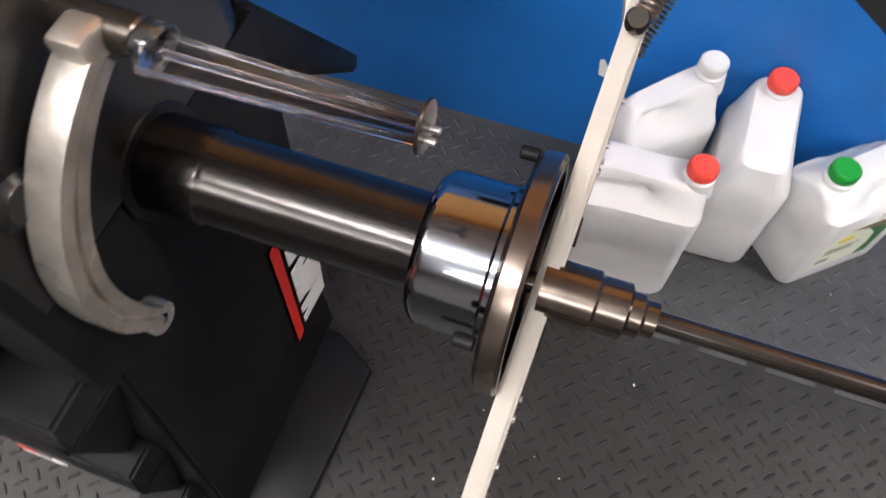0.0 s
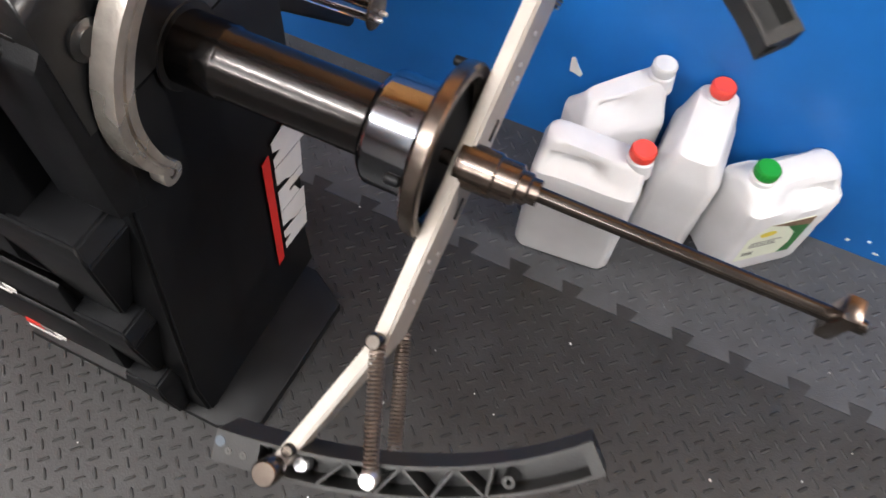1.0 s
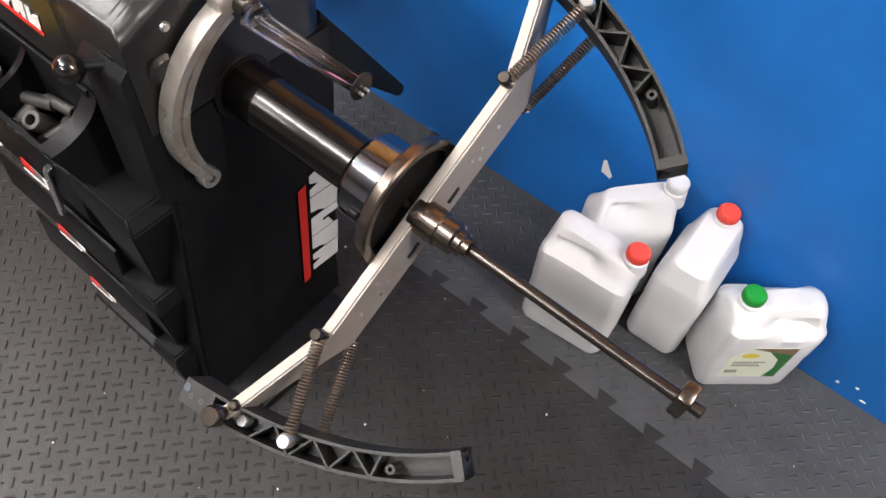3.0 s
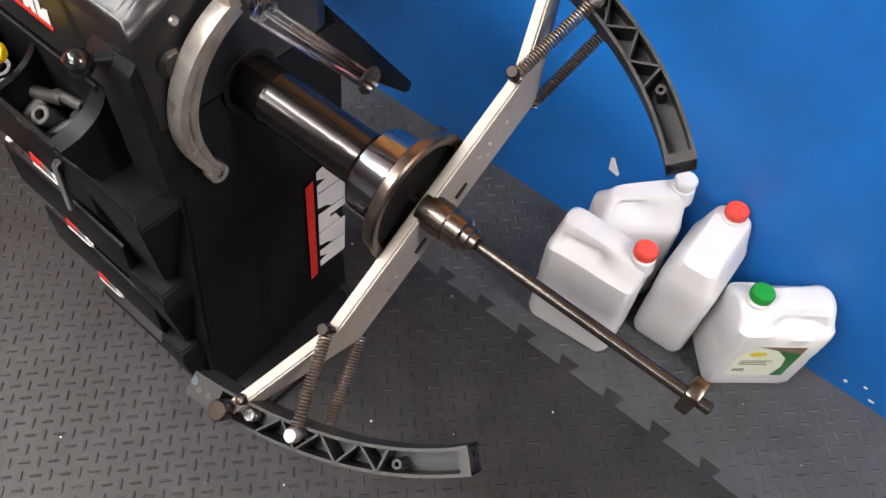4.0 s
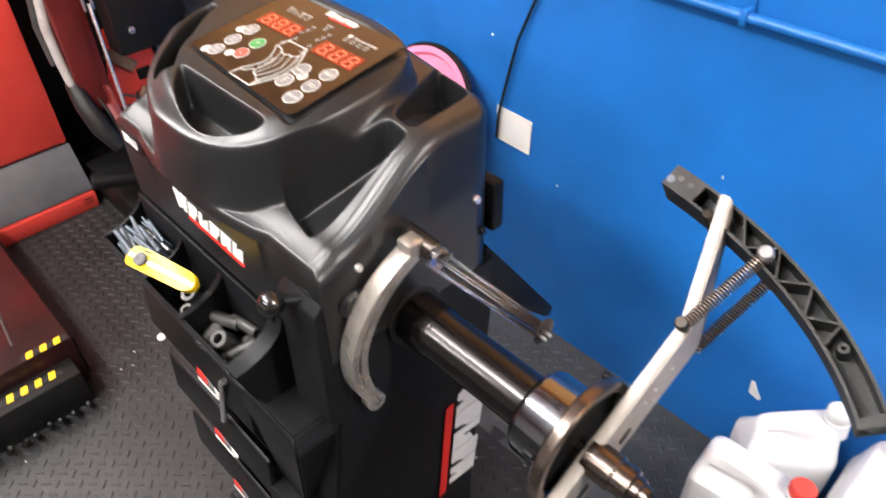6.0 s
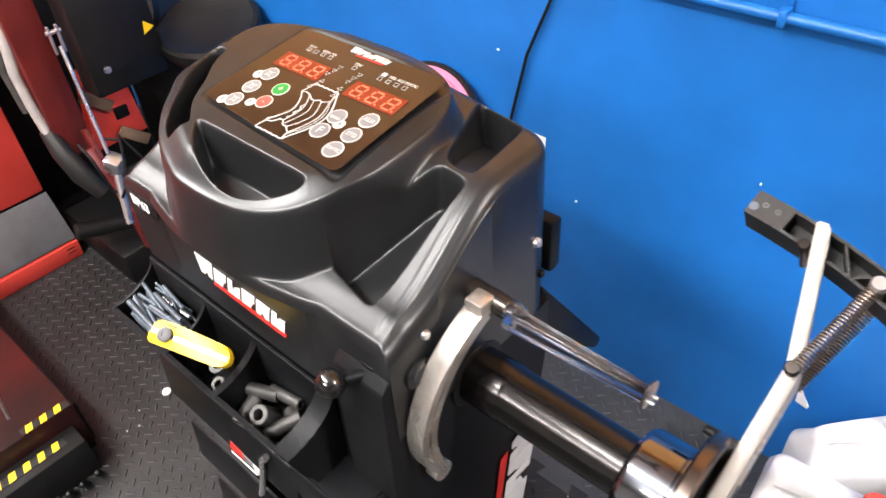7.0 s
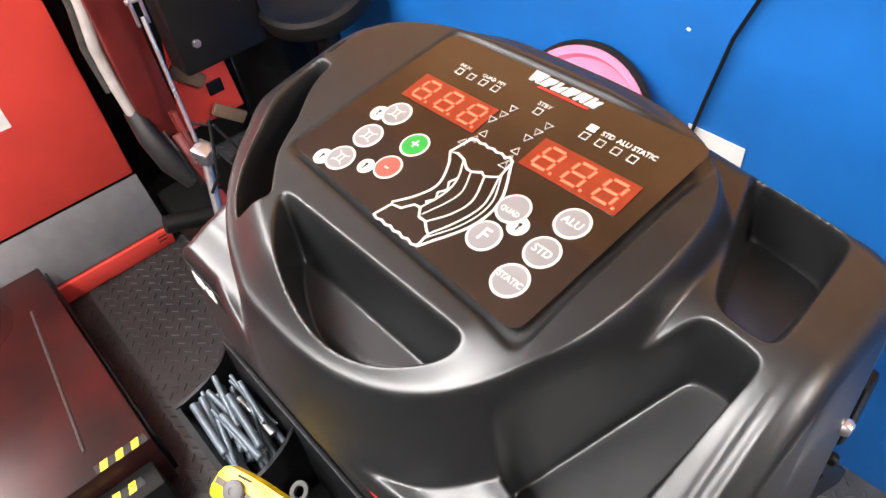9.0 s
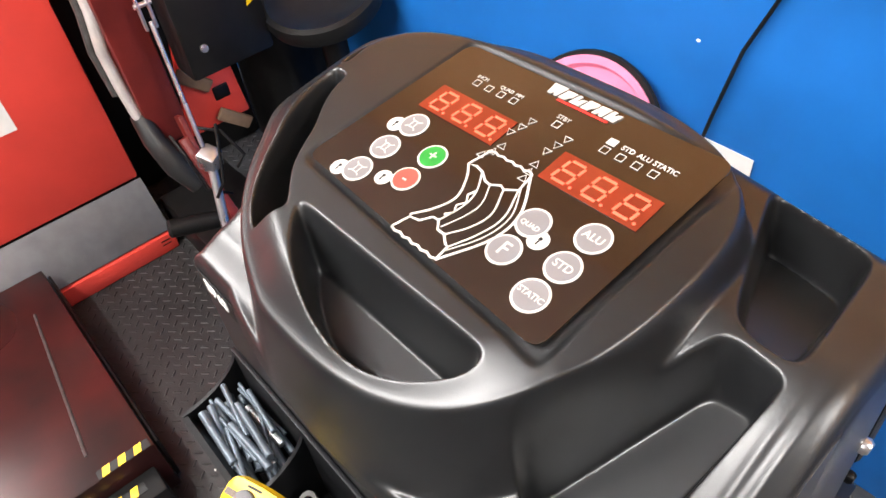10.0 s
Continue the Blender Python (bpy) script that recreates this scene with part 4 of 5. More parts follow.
def jaw_parts(sign):
    half = 0.0118
    N = 28
    cen = [jaw_centre(i / N) for i in range(N + 1)]
    nor = []
    for i in range(N + 1):
        d = cen[min(N, i + 1)] - cen[max(0, i - 1)]
        d.normalize()
        nor.append(Vector((-d.y, d.x)))

    def wall(off, thick, y0, y1, i0=0, i1=N):
        bm = bmesh.new()
        rows = []
        for i in range(i0, i1 + 1):
            row = []
            for y in (y0, y1):
                for o in (off - thick / 2, off + thick / 2):
                    p = cen[i] + nor[i] * o
                    row.append(bm.verts.new((sign * p.y, y, p.x)))
            rows.append(row)
        for a, b in zip(rows, rows[1:]):
            for u, v in ((0, 1), (1, 3), (3, 2), (2, 0)):
                bm.faces.new((a[u], a[v], b[v], b[u]))
        bm.faces.new(rows[0])
        bm.faces.new(rows[-1])
        return bm

    jaw = part("jaw", wall(half, 0.0032, -0.011, 0.028), JAW, adapter, "dark nylon curved clamping jaw with zigzag ribs")
    part("inner_wall", wall(-half, 0.0032, -0.011, 0.028), JAW, jaw)
    part("web", wall(0, 2 * half, -0.006, 0.000), JAW, jaw)
    part("end_block", wall(0, 2 * half + 0.002, -0.0112, 0.0282, 0, 3), JAW, jaw)
    for k in (1, 2):  # drilled holes and a moulded recess on the end block
        p = cen[k] + nor[k] * 0.002
        part("end_hole", lathe([(0.0012, 0.0270), (0.0030, 0.0270), (0.0030, 0.0288), (0.0012, 0.0288)], 14, Matrix.Translation((sign * p.y, 0, p.x)) @ Matrix.Rotation(radians(-90), 4, "X")), SOCKET, jaw, "dull drilled hole rim")
    p = cen[0].lerp(cen[1], 0.35) - nor[0] * 0.004
    part("end_mark", lathe([(0, 0.0270), (0.0045, 0.0270), (0.0045, 0.0286), (0, 0.0286)], 18, Matrix.Translation((sign * p.y, 0, p.x)) @ Matrix.Rotation(radians(-90), 4, "X")), STICK, jaw, "dull blue-green moulded mark")
    part("end_wall", wall(0, 2 * half + 0.004, -0.0108, 0.0278, N - 1, N), JAW, jaw)
    k = 7
    up = True
    while k < 20:  # zigzag ribs
        a, b = k, min(k + 2, 20)
        pa = cen[a] + nor[a] * (half if up else -half)
        pb = cen[b] + nor[b] * (-half if up else half)
        dd = pb - pa
        m = Matrix.Translation((sign * (pa.y + pb.y) / 2, 0, (pa.x + pb.x) / 2))
        ang = math.atan2(dd.x, sign * dd.y)
        part("rib", moved(box(-dd.length / 2, -0.004, -0.0011, dd.length / 2, 0.028, 0.0011), m @ Matrix.Rotation(-ang, 4, "Y")), JAW, jaw)
        up = not up
        k += 2
    c = cen[21]
    part("boss", lathe([(0.0022, -0.004), (0.005, -0.004), (0.005, 0.026), (0.0022, 0.026)], 14, Matrix.Translation((sign * (c.y + 0.003), 0, c.x)) @ Matrix.Rotation(radians(-90), 4, "X")), JAW, jaw)
    return jaw


def coil(a, b, r, wire, turns):
    a, b = Vector(a), Vector(b)
    d = b - a
    z = d.normalized()
    x = z.cross(Vector((0, 1, 0))).normalized()
    y = z.cross(x)
    n = int(turns * 10)
    return sweep([a + d * (i / n) + (x * math.cos(2 * math.pi * i / 10) + y * math.sin(2 * math.pi * i / 10)) * r for i in range(n + 1)], wire, 5)


def knob_pin(u, y0, y1, w, r):
    return lathe([(0, y0), (r, y0), (r, y1 - 0.012), (r * 1.5, y1 - 0.012), (r * 1.5, y1 - 0.002), (r * 1.2, y1), (0, y1)], 18, Matrix.Translation((u, 0, w)) @ Matrix.Rotation(radians(-90), 4, "X"))


for sign in (-1, 1):
    jaw = jaw_parts(sign)
    ju, jw = (0.255, 0.222)
    part("jaw_pin", knob_pin(sign * ju, -0.045, 0.044, jw, 0.0052), BOLT, jaw, "zinc plated bolt")
    sw = 0.189 if sign < 0 else 0.199
    part("spring_pin", knob_pin(sign * 0.156, -0.062, 0.036, sw - 0.006, 0.0046), STEEL, adapter, "black socket screw")
    for y0, y1 in ((0.026, 0.034), (-0.058, -0.040)):
        part("spring", coil((sign * 0.158, y0, sw - 0.004), (sign * (ju - 0.002), y1, jw - 0.001), 0.0060, 0.0012, 30), SPRING, adapter, "coiled tension spring")
    part("pivot_bolt", knob_pin(sign * 0.279, -0.03, 0.018, 0.162, 0.005), BOLT, adapter, "pivot bolt")
    part("wing_bolt", knob_pin(sign * 0.266, -0.02, 0.036, 0.152, 0.004), STEEL, adapter)
part("clamp_knob", lathe([(0, 0.02), (0.007, 0.02), (0.007, 0.034), (0.010, 0.035), (0.011, 0.038), (0.011, 0.053), (0.0095, 0.055), (0, 0.055)], 24, Matrix.Translation((-0.282, 0, 0.147)) @ Matrix.Rotation(radians(-90), 4, "X")), BROWNST, adapter, "round brown steel knob")


# ---- plastic canisters by the wall ----
def superbox(w, d, z, r):
    """Rounded rectangle ring of the given size at height z."""
    corners = []
    for cx, cy, a0 in ((w / 2 - r, d / 2 - r, 0), (-w / 2 + r, d / 2 - r, 90), (-w / 2 + r, -d / 2 + r, 180), (w / 2 - r, -d / 2 + r, 270)):
        corners.append([(cx + r * math.cos(radians(a0 + 18 * k)), cy + r * math.sin(radians(a0 + 18 * k))) for k in range(6)])
    pts = []
    for k, c in enumerate(corners):
        (ax, ay), (bx, by) = c[-1], corners[(k + 1) % 4][0]
        pts += c + [(ax + (bx - ax) * q / 8, ay + (by - ay) * q / 8) for q in range(1, 8)]
    return [(x, y, z) for x, y in pts]


def canister(label, x, y, rz, cap_mat, w, d, h, cap_x, cap_label, slim=False, grip=True):
    """cap_x: place of the neck along the width, the grip lies on the other side."""
    t = thing("canister", label, "canister", "white canisters", (x, y, 0), rz)
    bm = bmesh.new()
    s = math.copysign(1, cap_x)
    hs = h * (0.72 if slim else 0.80)
    tw, td = ((0.84, 0.40) if grip else (0.93, 0.60)) if slim else (0.92, 0.42)
    top = h - 0.002
    rows = [(0.88, 0.82, 0.0), (0.96, 0.94, 0.004), (1, 1, 0.018), (1, 1, hs * 0.50), (0.99, 0.985, hs * 0.56), (0.99, 0.985, hs * 0.62), (1, 1, hs * 0.68), (1, 1, hs - 0.006), (0.992, 0.975, hs + 0.006), (0.7 + 0.3 * tw, 0.7 + 0.3 * td, hs + (top - hs) * 0.25), ((1 + tw) / 2, (1 + td) / 2 - 0.01, (hs + top) / 2), (0.3 + 0.7 * tw, 0.3 + 0.7 * td, hs + (top - hs) * 0.72), (tw + 0.01, td + 0.03, top - 0.006), (tw - 0.05, td - 0.04, top - 0.001), (tw - 0.2, td - 0.2, top)]
    rings = []
    for fw, fd, z in rows:
        shift = s * (0.5 - fw / 2) * w * 0.5 if z > hs else 0
        ring = []
        for px, py, pz in superbox(w * fw, d * fd, z, min(0.020, d * fd * 0.45)):
            if slim and pz > hs:  # the top falls away from the neck
                pz = hs + (pz - hs) * (0.62 + 0.38 * min(1, max(0, s * px / w + 0.62)))
            elif pz > hs:  # the far end of the grip stands highest
                pz -= (pz - hs) / (h - hs) * (s * px / w + 0.1) * 0.022
            if grip and z > hs * 0.7:  # finger hollow below the grip, on both faces
                pocket = math.exp(-((s * px + w * 0.14) / (w * 0.24)) ** 4 - ((pz - (h - 0.030 - (0.012 if slim else 0))) / 0.013) ** 2)
                py *= 1 - 0.62 * pocket
            ring.append(bm.verts.new((px + shift, py, pz)))
        rings.append(ring)
    n = len(rings[0])
    for a, b in zip(rings, rings[1:]):
        for k in range(n):
            bm.faces.new((a[k], a[(k + 1) % n], b[(k + 1) % n], b[k]))
    bm.faces.new(rings[0][::-1])
    bm.faces.new(rings[-1])
    part("body", bm, HDPE, t)
    cz = h - 0.004
    part("neck", lathe([(0, cz - 0.03), (0.026, cz - 0.03), (0.022, cz), (0.0185, cz + 0.002), (0.0185, cz + 0.012), (0, cz + 0.012)], 28, Matrix.Translation((cap_x, 0, 0))), HDPE, t)
    cap = [(0, cz + 0.004), (0.0195, cz + 0.004), (0.0203, cz + 0.006), (0.0195, cz + 0.020), (0.0175, cz + 0.0225), (0, cz + 0.0225)]
    cap_ob = part("cap", lathe(cap, 36, Matrix.Translation((cap_x, 0, 0))), cap_mat, t, cap_label)
    ribs = []
    for k in range(30):
        a = 2 * math.pi * k / 30
        ribs.append(box(-0.0006, -0.0005, cz + 0.006, 0.0006, 0.0005, cz + 0.0195, 0, 1, Matrix.Translation((cap_x, 0, 0)) @ Matrix.Rotation(a, 4, "Z") @ Matrix.Translation((0.0202, 0, 0))))
    part("cap_ribs", join(*ribs), cap_mat, cap_ob)
    return t


canister("white plastic canister with a red screw cap on the grey mat", 0.255, 0.436, 5, REDCAP, 0.180, 0.115, 0.284, 0.070, "red screw cap")
canister("white plastic canister with a white screw cap against the blue wall", 0.254, 0.566, 40, HDPE, 0.158, 0.100, 0.306, 0.064, "white screw cap", True)
canister("white plastic canister with a red screw cap standing edge-on", 0.406, 0.566, 92, REDCAP, 0.160, 0.110, 0.288, 0.060, "red screw cap", True, False)
green_can = canister("white plastic canister with a green screw cap and a paper label", 0.560, 0.572, 41, GREENCAP, 0.178, 0.117, 0.241, -0.055, "green screw cap")
LB = Matrix.Translation((-0.008, -0.0578, 0)) @ Matrix.Rotation(radians(90), 4, "X")
paper = part("label", slab([(-0.056, 0.050), (0.058, 0.050), (0.058, 0.165), (-0.030, 0.165), (-0.056, 0.13)], 0, 0.0008, 0, LB), LABELW, green_can, "cream, green and brown paper label")
part("label_green", slab([(0.058, 0.050), (0.058, 0.145), (-0.030, 0.165), (0.010, 0.150), (0.036, 0.120), (0.042, 0.085), (0.034, 0.050)], 0.0008, 0.0012, 0, LB), LABELG, paper)
part("label_brown", slab([(0.058, 0.140), (0.058, 0.1645), (-0.028, 0.1645), (0.012, 0.150)], 0.0012, 0.0015, 0, LB), LABELB, paper)
part("label_spot", slab(arc_pts(-0.018, 0.135, 0.009, 0, 340, 14), 0.0008, 0.0012, 0, LB @ Matrix.Diagonal((1.8, 1, 1, 1)) @ Matrix.Translation((0.006, 0, 0))), LABELY, paper)
for y0, w in ((0.108, 0.06), (0.101, 0.05), (0.094, 0.055)):
    part("label_lines", box(-0.044, y0, 0.0008, -0.044 + w, y0 + 0.0025, 0.0011, 0, 1, LB), GREYP, paper)
part("label_code", join(*[box(-0.046 + 0.004 * k, 0.066, 0.0008, -0.0442 + 0.004 * k, 0.078, 0.0011, 0, 1, LB) for k in range(6)]), BLACK, paper)


# ---- red tyre changer ----
changer = thing("tyre_changer", "red tyre changer with a grey bumper and a black swing mechanism", "tyre changer", loc=(-2.0, -0.4, 0))
wpart("foot", box(-2.5, -1.2, 0.0, -1.645, 0.068, 0.055, 0.006), REDPAINT, changer)
wpart("bumper", moved(box(-0.634, -0.075, -0.004, 0.634, 0.075, 0.004, 0.002), on((-1.688, -0.567, 0.126), (0, 1, 0), (-0.49, 0, 1))), GREYP, changer, "dull grey bumper band")
wpart("core", box(-2.45, -1.19, 0.05, -1.735, 0.055, 0.30), BLACK, changer)
wpart("housing", box(-2.45, -1.2, 0.196, -1.722, 0.066, 1.05, 0.008), REDPAINT, changer)
for z in (0.028, 0.040):
    wpart("vent_slot", box(-1.6455, 0.028, z - 0.0015, -1.6440, 0.052, z + 0.0015), BLACK, changer)
wpart("notice", box(-1.7225, -0.20, 0.44, -1.7205, -0.118, 0.56), WHITE, changer, "white paper notice on the red housing")
wpart("column", box(-2.35, 0.10, 0.0, -1.95, 0.50, 1.6, 0.02), BLACK, changer, "black column in the shade")
wpart("post", box(-1.60, 0.098, 0.36, -1.52, 0.182, 1.25, 0.006), DKRED, changer, "dark red post")
wpart("post_foot", box(-1.75, 0.09, 0.0, -1.40, 0.30, 0.10, 0.012), BLACK, changer)
wpart("air_hose", sweep([(-1.56, 0.104, 0.80), (-1.55, 0.096, 0.68), (-1.55, 0.084, 0.60), (-1.545, 0.085, 0.52), (-1.535, 0.090, 0.440)], [0.013, 0.013, 0.0125, 0.012, 0.012], 14), HOSE, changer, "pale plastic hose")
wpart("air_hose", sweep([(-1.57, 0.085, 0.80), (-1.565, 0.080, 0.68), (-1.565, 0.068, 0.60), (-1.555, 0.072, 0.50)], 0.008, 12), SOCKET, changer, "thin grey hose beside it")
wpart("cylinder", sweep([(-1.545, 0.094, 0.445), (-1.515, 0.096, 0.39), (-1.485, 0.110, 0.325), (-1.460, 0.135, 0.270)], [0.019, 0.025, 0.028, 0.024], 20), GREYDK, changer, "black rubber sleeve")
wpart("cross_bar", rod((-1.47, 0.03, 0.195), (-1.44, 0.185, 0.155), 0.022, 18, 0.004), BLACK, changer)
wpart("link_rod", rod((-1.416, 0.164, 0.673), (-1.340, 0.143, 0.430), 0.0048, 12), BOLT, changer, "bright steel link rod")
wpart("clevis", join(box(-1.428, 0.150, 0.655, -1.418, 0.156, 0.720, 0.002), box(-1.428, 0.170, 0.655, -1.418, 0.176, 0.720, 0.002), rod((-1.423, 0.146, 0.705), (-1.423, 0.180, 0.705), 0.005, 10)), BOLT, changer, "forked steel clevis with a clip")
wpart("joint_block", moved(box(-0.020, -0.020, -0.024, 0.020, 0.020, 0.024, 0.005), pose(-1.333, 0.145, 0.400, 10, 20, 30)), BOLT, changer, "bright joint block")
wpart("lower_rod", rod((-1.326, 0.141, 0.385), (-1.285, 0.108, 0.265), 0.010, 14, 0.002), BOLT, changer)
wpart("strip", moved(box(-0.006, -0.016, -0.17, 0.006, 0.016, 0.17, 0.002), on((-1.40, 0.150, 0.29), (0, 1, 0), (0.9, 0.0, 0.3))), DKRED, changer)
wpart("strut", moved(box(-0.010, -0.010, -0.15, 0.010, 0.010, 0.15, 0.002), pose(-1.372, 0.150, 0.275, 6, -24, 0)), DKRED, changer)
for k, (p, q) in enumerate((((-1.38, 0.10, 0.46), (-1.33, 0.16, 0.30)), ((-1.36, 0.19, 0.45), (-1.30, 0.12, 0.33)), ((-1.40, 0.16, 0.44), (-1.32, 0.19, 0.36)))):
    a, b = Vector(p), Vector(q)
    wpart("thin_hose", sweep([a, a.lerp(b, 0.35) + Vector((0.03, 0.02 * (k - 1), 0.03)), a.lerp(b, 0.7) + Vector((0.03, 0.03 * (k - 1), 0)), b], 0.0035, 8), BLACK, changer)
wpart("swing_head", lathe([(0, 0.0), (0.10, 0.0), (0.115, 0.010), (0.115, 0.05), (0.09, 0.07), (0, 0.075)], 40, pose(-1.62, 0.40, 0.62, 60, 20, 30)), BLACK, changer, "black round swing head")
wpart("head_screw", lathe([(0, 0), (0.009, 0), (0.008, 0.006), (0, 0.007)], 14, Matrix.Translation((-1.409, 0.240, 0.586)) @ X_AXIS), BOLT, changer)
wpart("head_plate", box(-1.50, 0.20, 0.52, -1.415, 0.395, 0.80, 0.01), BLACK, changer)
wpart("warning_sticker", slab([(0.358, 0.628), (0.388, 0.640), (0.364, 0.660)], -1.4145, -1.4135, 0, Matrix(((0, 0, 1, 0), (1, 0, 0, 0), (0, 1, 0, 0), (0, 0, 0, 1)))), YELLOW, changer, "small yellow triangular warning sticker")
wpart("red_bracket", slab([(0.20, 0.30), (0.36, 0.30), (0.345, 0.47), (0.24, 0.52)], -1.64, -1.60, 0.004, Matrix(((0, 0, 1, 0), (1, 0, 0, 0), (0, 1, 0, 0), (0, 0, 0, 1)))), REDPAINT, changer, "red steel bracket")
wpart("bracket_hole", box(-1.602, 0.285, 0.36, -1.597, 0.325, 0.395, 0.003), BLACK, changer)
for y0, z0, y1, z1 in ((0.215, 0.475, 0.27, 0.42), (0.275, 0.36, 0.335, 0.27)):
    wpart("tyre_lever", moved(box(-0.006, -0.045, -0.016, 0.006, 0.045, 0.016, 0.004), pose(-1.57, (y0 + y1) / 2, (z0 + z1) / 2, -42, 0, 0)), CARDB, changer, "tan worn lever plate")
wpart("back_drum", rod((-1.75, 0.55, 0.10), (-1.75, 0.55, 0.55), 0.12, 28, 0.01), BLACK, changer)

seat = thing("rubber_pad", "black rubber pad on a swing arm", "rubber pad", loc=(-1.50, 0.56, 0.0))
wpart("pad", lathe([(0, 0.0), (0.10, 0.0), (0.118, 0.010), (0.123, 0.026), (0.119, 0.040), (0.108, 0.043), (0.096, 0.036), (0.05, 0.030), (0, 0.029)], 40, pose(-1.395, 0.525, 0.562, 14, 8, 0) @ Matrix.Diagonal((1.15, 1.1, 1.2, 1))), BLACK, seat)
wpart("stem", rod((-1.395, 0.525, 0.0), (-1.395, 0.525, 0.566), 0.03, 18), BLACK, seat)

platform = thing("lift_platform", "dark red and black low platform with hazard striped edges", "platform", loc=(-1.3, -0.6, 0))
wpart("deck", box(-1.64, -1.2, 0.0, -0.995, -0.240, 0.145, 0.005), DECK, platform, "worn dark red and black steel deck")
wpart("side_rail", box(-1.64, -0.2385, 0.0, -1.02, -0.232, 0.120, 0.002), BLACK, platform)
wpart("front_bar", box(-0.993, -1.2, 0.0, -0.930, -0.262, 0.100, 0.005), BLACK, platform)
# thin grey rod laid along the deck to draw the scrape
wpart("scrape_line", rod((-1.50, -0.30, 0.1452), (-1.06, -0.345, 0.1452), 0.0035, 8), SOCKET, platform, "dull scraped line across the deck")


def hazard(x, y0, y1, z, w, tilt):
    """Yellow and black slanted stripes along an edge."""
    base = wpart("hazard_strip", box(x - w, y1, z, x + w, y0, z + 0.0012), BLACK, platform, "yellow and black hazard tape")
    n = int((y0 - y1) / 0.030)
    for k in range(n):
        y = y0 - 0.012 - 0.030 * k
        wpart("hazard_stripe", slab([(x - w, y), (x - w, y - 0.014), (x + w, y - 0.014 - tilt), (x + w, y - tilt)], z + 0.0012, z + 0.0020), YELLOW, platform)


hazard(-1.006, -0.246, -0.345, 0.1454, 0.010, 0.006)
hazard(-0.962, -0.290, -0.60, 0.1004, 0.011, 0.006)
rnd = random.Random(5)
for k in range(12):
    y = -0.275 - 0.03 * k
    wpart("bristle_tuft", lathe([(0.007, 0), (0.008, 0.02), (0.004, 0.035), (0, 0.036)], 8, pose(-0.918 + rnd.uniform(-0.004, 0.004), y, 0.004, rnd.uniform(-20, 20), 30)), BLACK, platform)


# ---- floor mats ----
def joint(x0, x1, y, pitch, depth):
    """The dovetailed edge between two mats."""
    pts = []
    n = int(round((x1 - x0) / pitch))
    for k in range(n):
        a = x0 + pitch * k
        pts += [(a, y), (a + pitch * 0.30, y), (a + pitch * 0.22, y + depth), (a + pitch * 0.62, y + depth), (a + pitch * 0.54, y)]
    return pts + [(x1, y)]


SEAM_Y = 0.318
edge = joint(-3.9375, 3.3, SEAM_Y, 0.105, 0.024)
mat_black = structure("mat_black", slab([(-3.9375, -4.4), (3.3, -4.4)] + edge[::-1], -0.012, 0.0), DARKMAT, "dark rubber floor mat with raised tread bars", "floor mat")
mat_grey = structure("mat_grey", slab([(x, y + 0.0012) for x, y in edge] + [(3.3, 0.649), (-3.9375, 0.649)], -0.0125, -0.0002), RUBBER, "grey rubber floor mat with a dovetailed edge", "floor mat")


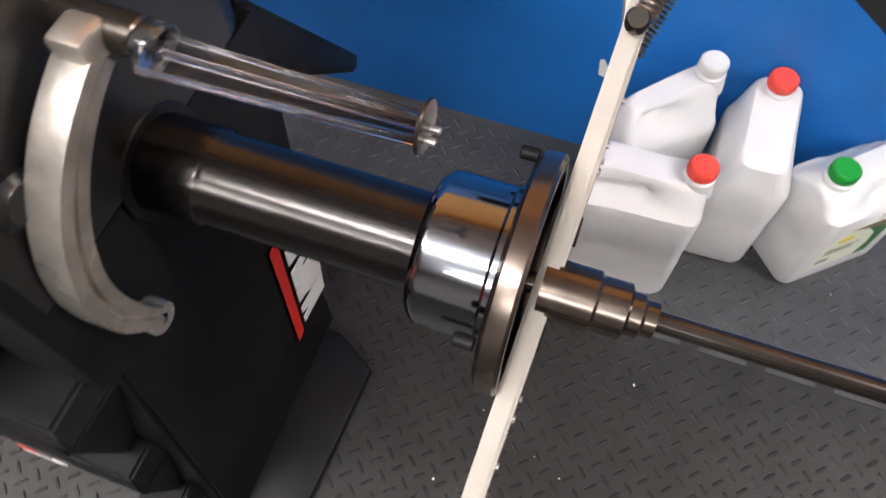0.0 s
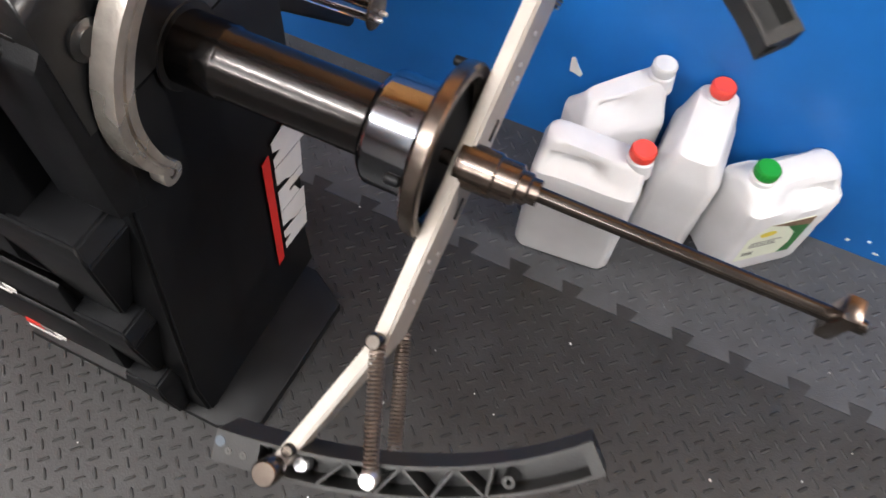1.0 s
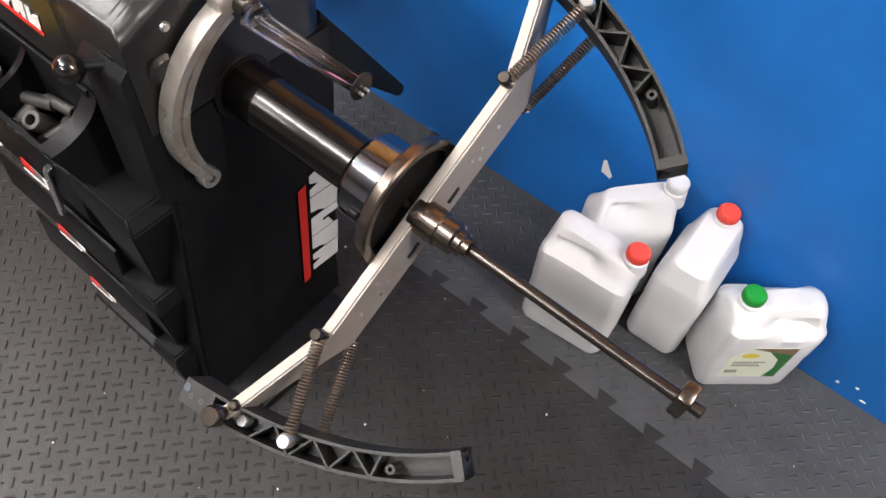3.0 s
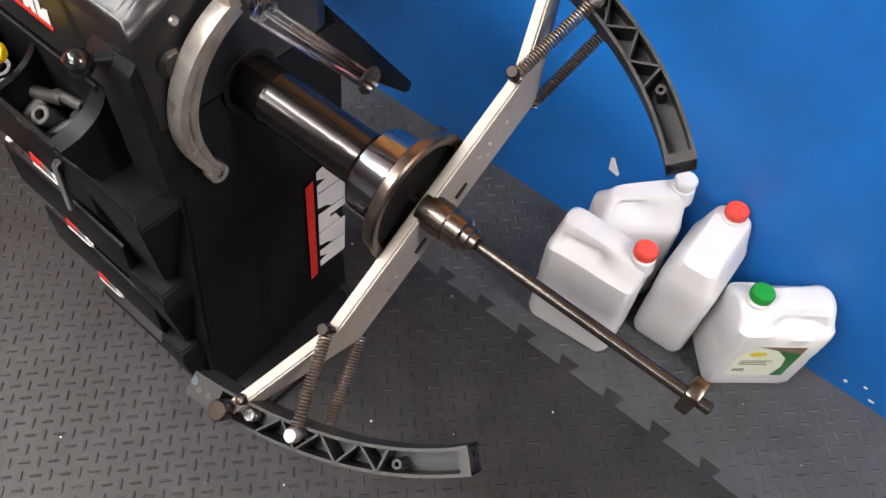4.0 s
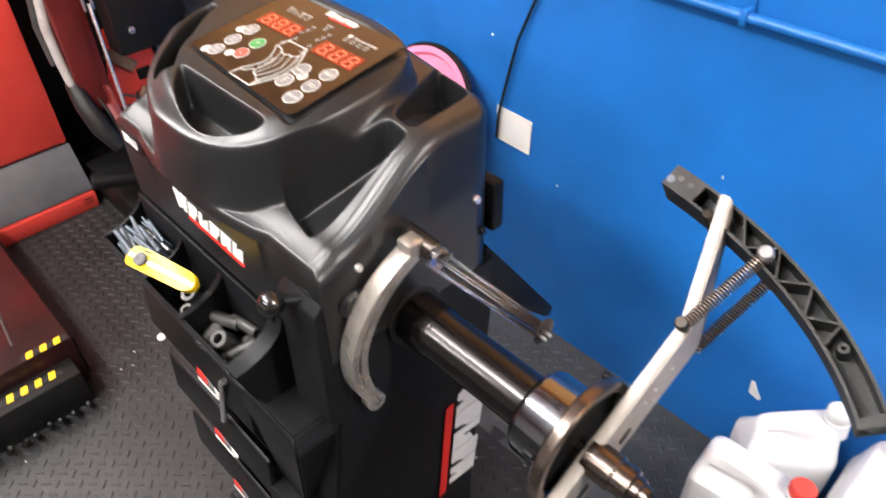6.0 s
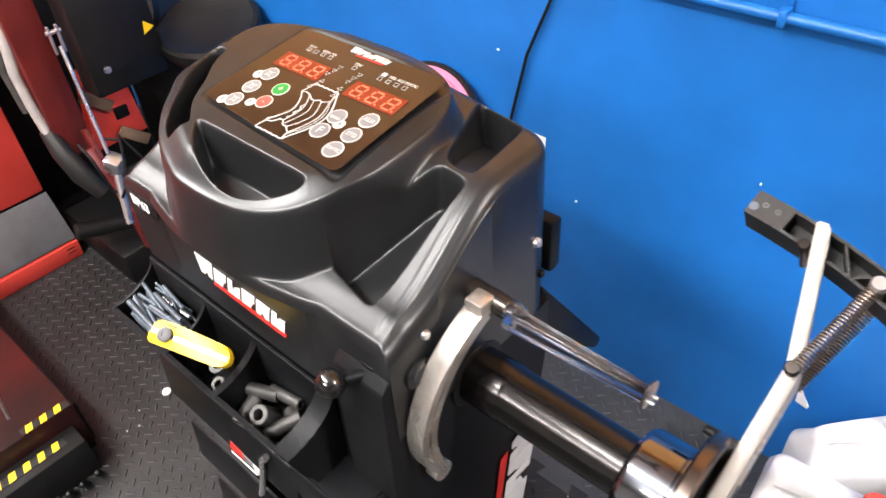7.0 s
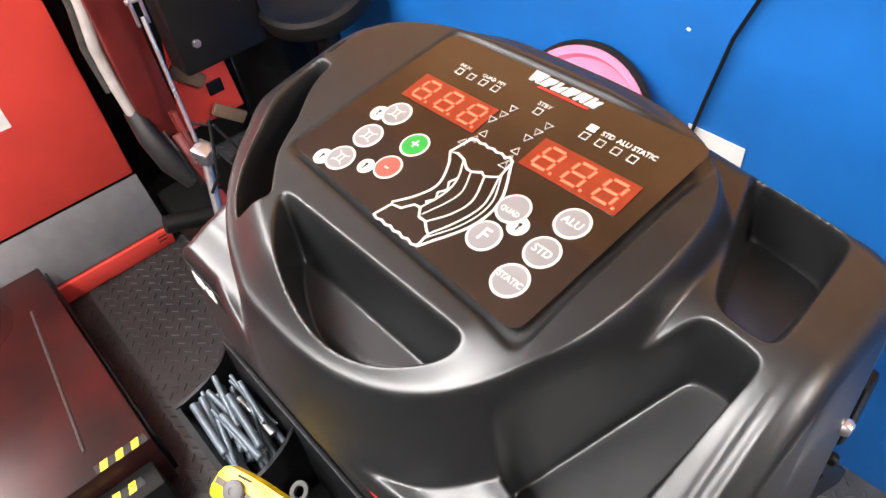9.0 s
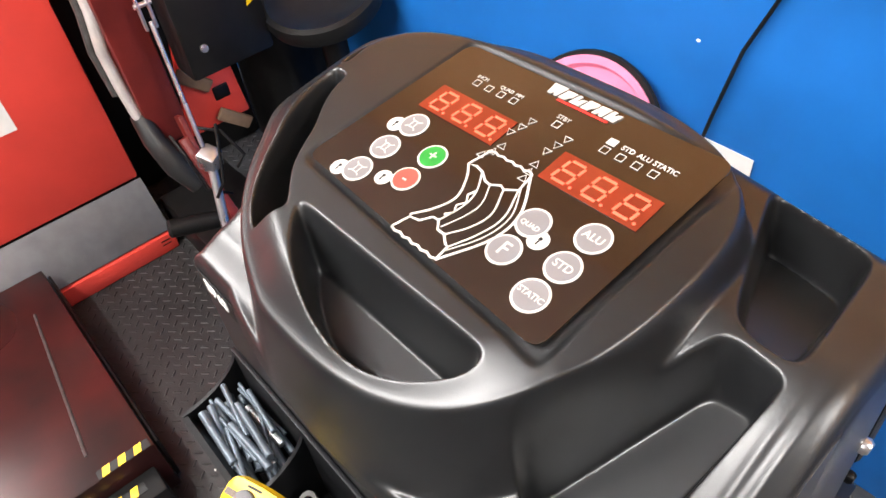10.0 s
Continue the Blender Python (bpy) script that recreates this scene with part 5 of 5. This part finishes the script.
def treads(x0, x1, y0, y1, keep):
    """Raised bars, turned by turns, on a lattice set at 45 degrees."""
    verts, faces = [], []
    p = 0.0245
    c = math.cos(radians(45))
    n = int(2 * max(x1 - x0, y1 - y0) / p)
    ox, oy = (x0 + x1) / 2, (y0 + y1) / 2
    rnd = random.Random(3)
    for i in range(-n, n + 1):
        for j in range(-n, n + 1):
            x, y = ox + (i - j) * p * c, oy + (i + j) * p * c
            if not (x0 < x < x1 and y0 < y < y1) or not keep(x, y):
                continue
            a = radians(45 if (i + j) % 2 else -45)
            ux, uy = math.cos(a), math.sin(a)
            L, W, H = 0.0115, 0.0028, 0.0016 * rnd.uniform(0.85, 1.1)
            b = len(verts)
            for l, w, z in ((-L, 0, -0.0002), (-L * 0.6, -W, -0.0002), (L * 0.6, -W, -0.0002), (L, 0, -0.0002), (L * 0.6, W, -0.0002), (-L * 0.6, W, -0.0002), (-L * 0.6, -W * 0.3, H), (L * 0.6, -W * 0.3, H), (L * 0.6, W * 0.3, H), (-L * 0.6, W * 0.3, H)):
                verts.append((x + l * ux - w * uy, y + l * uy + w * ux, z))
            faces += [tuple(b + k for k in f) for f in ((6, 7, 8, 9), (1, 2, 7, 6), (4, 5, 9, 8), (0, 1, 6), (2, 3, 7), (3, 4, 8), (5, 0, 9), (0, 6, 9), (3, 8, 7))]
    me = bpy.data.meshes.new("tread_bars")
    me.from_pydata(verts, [], faces)
    return me


def tread_part(name, me, material, parent):
    me.materials.append(material)
    ob = new(name, me)
    ob.parent = parent
    ob["kind"] = "stuff"
    return ob


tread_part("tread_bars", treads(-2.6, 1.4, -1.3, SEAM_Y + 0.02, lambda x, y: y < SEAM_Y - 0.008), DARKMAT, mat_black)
tread_part("tread_bars", treads(-2.2, 1.4, SEAM_Y, 0.65, lambda x, y: SEAM_Y + 0.034 < y < 0.638), RUBBER, mat_grey)

rnd = random.Random(11)
bits = []
for k in range(70):
    x, y = rnd.uniform(-1.5, 1.0), rnd.uniform(-0.7, 0.62)
    r = rnd.uniform(0.0008, 0.0024)
    bits.append(box(-r, -r * 0.7, 0, r, r * 0.7, r * 0.6, 0, 1, pose(x, y, 0.0012, rnd.uniform(-20, 20), rnd.uniform(-20, 20), rnd.uniform(0, 180))))
tagged(link("floor_crumbs", join(*bits), WHITE), "pale crumbs and grit strewn over the mats", "grit", kind="stuff")
for x, y, r in ((-1.00, -0.06, 0.011), (-0.86, 0.03, 0.007), (-1.13, 0.06, 0.006)):
    tool("litter_scrap", slab(arc_pts(0, 0, r, 0, 320, 8), 0.0012, 0.006, 0.001, pose(x, y, 0, 8, 6, 40)), WHITE, "small crumpled pale scrap lying on the mat", "scrap", "scraps on the floor")
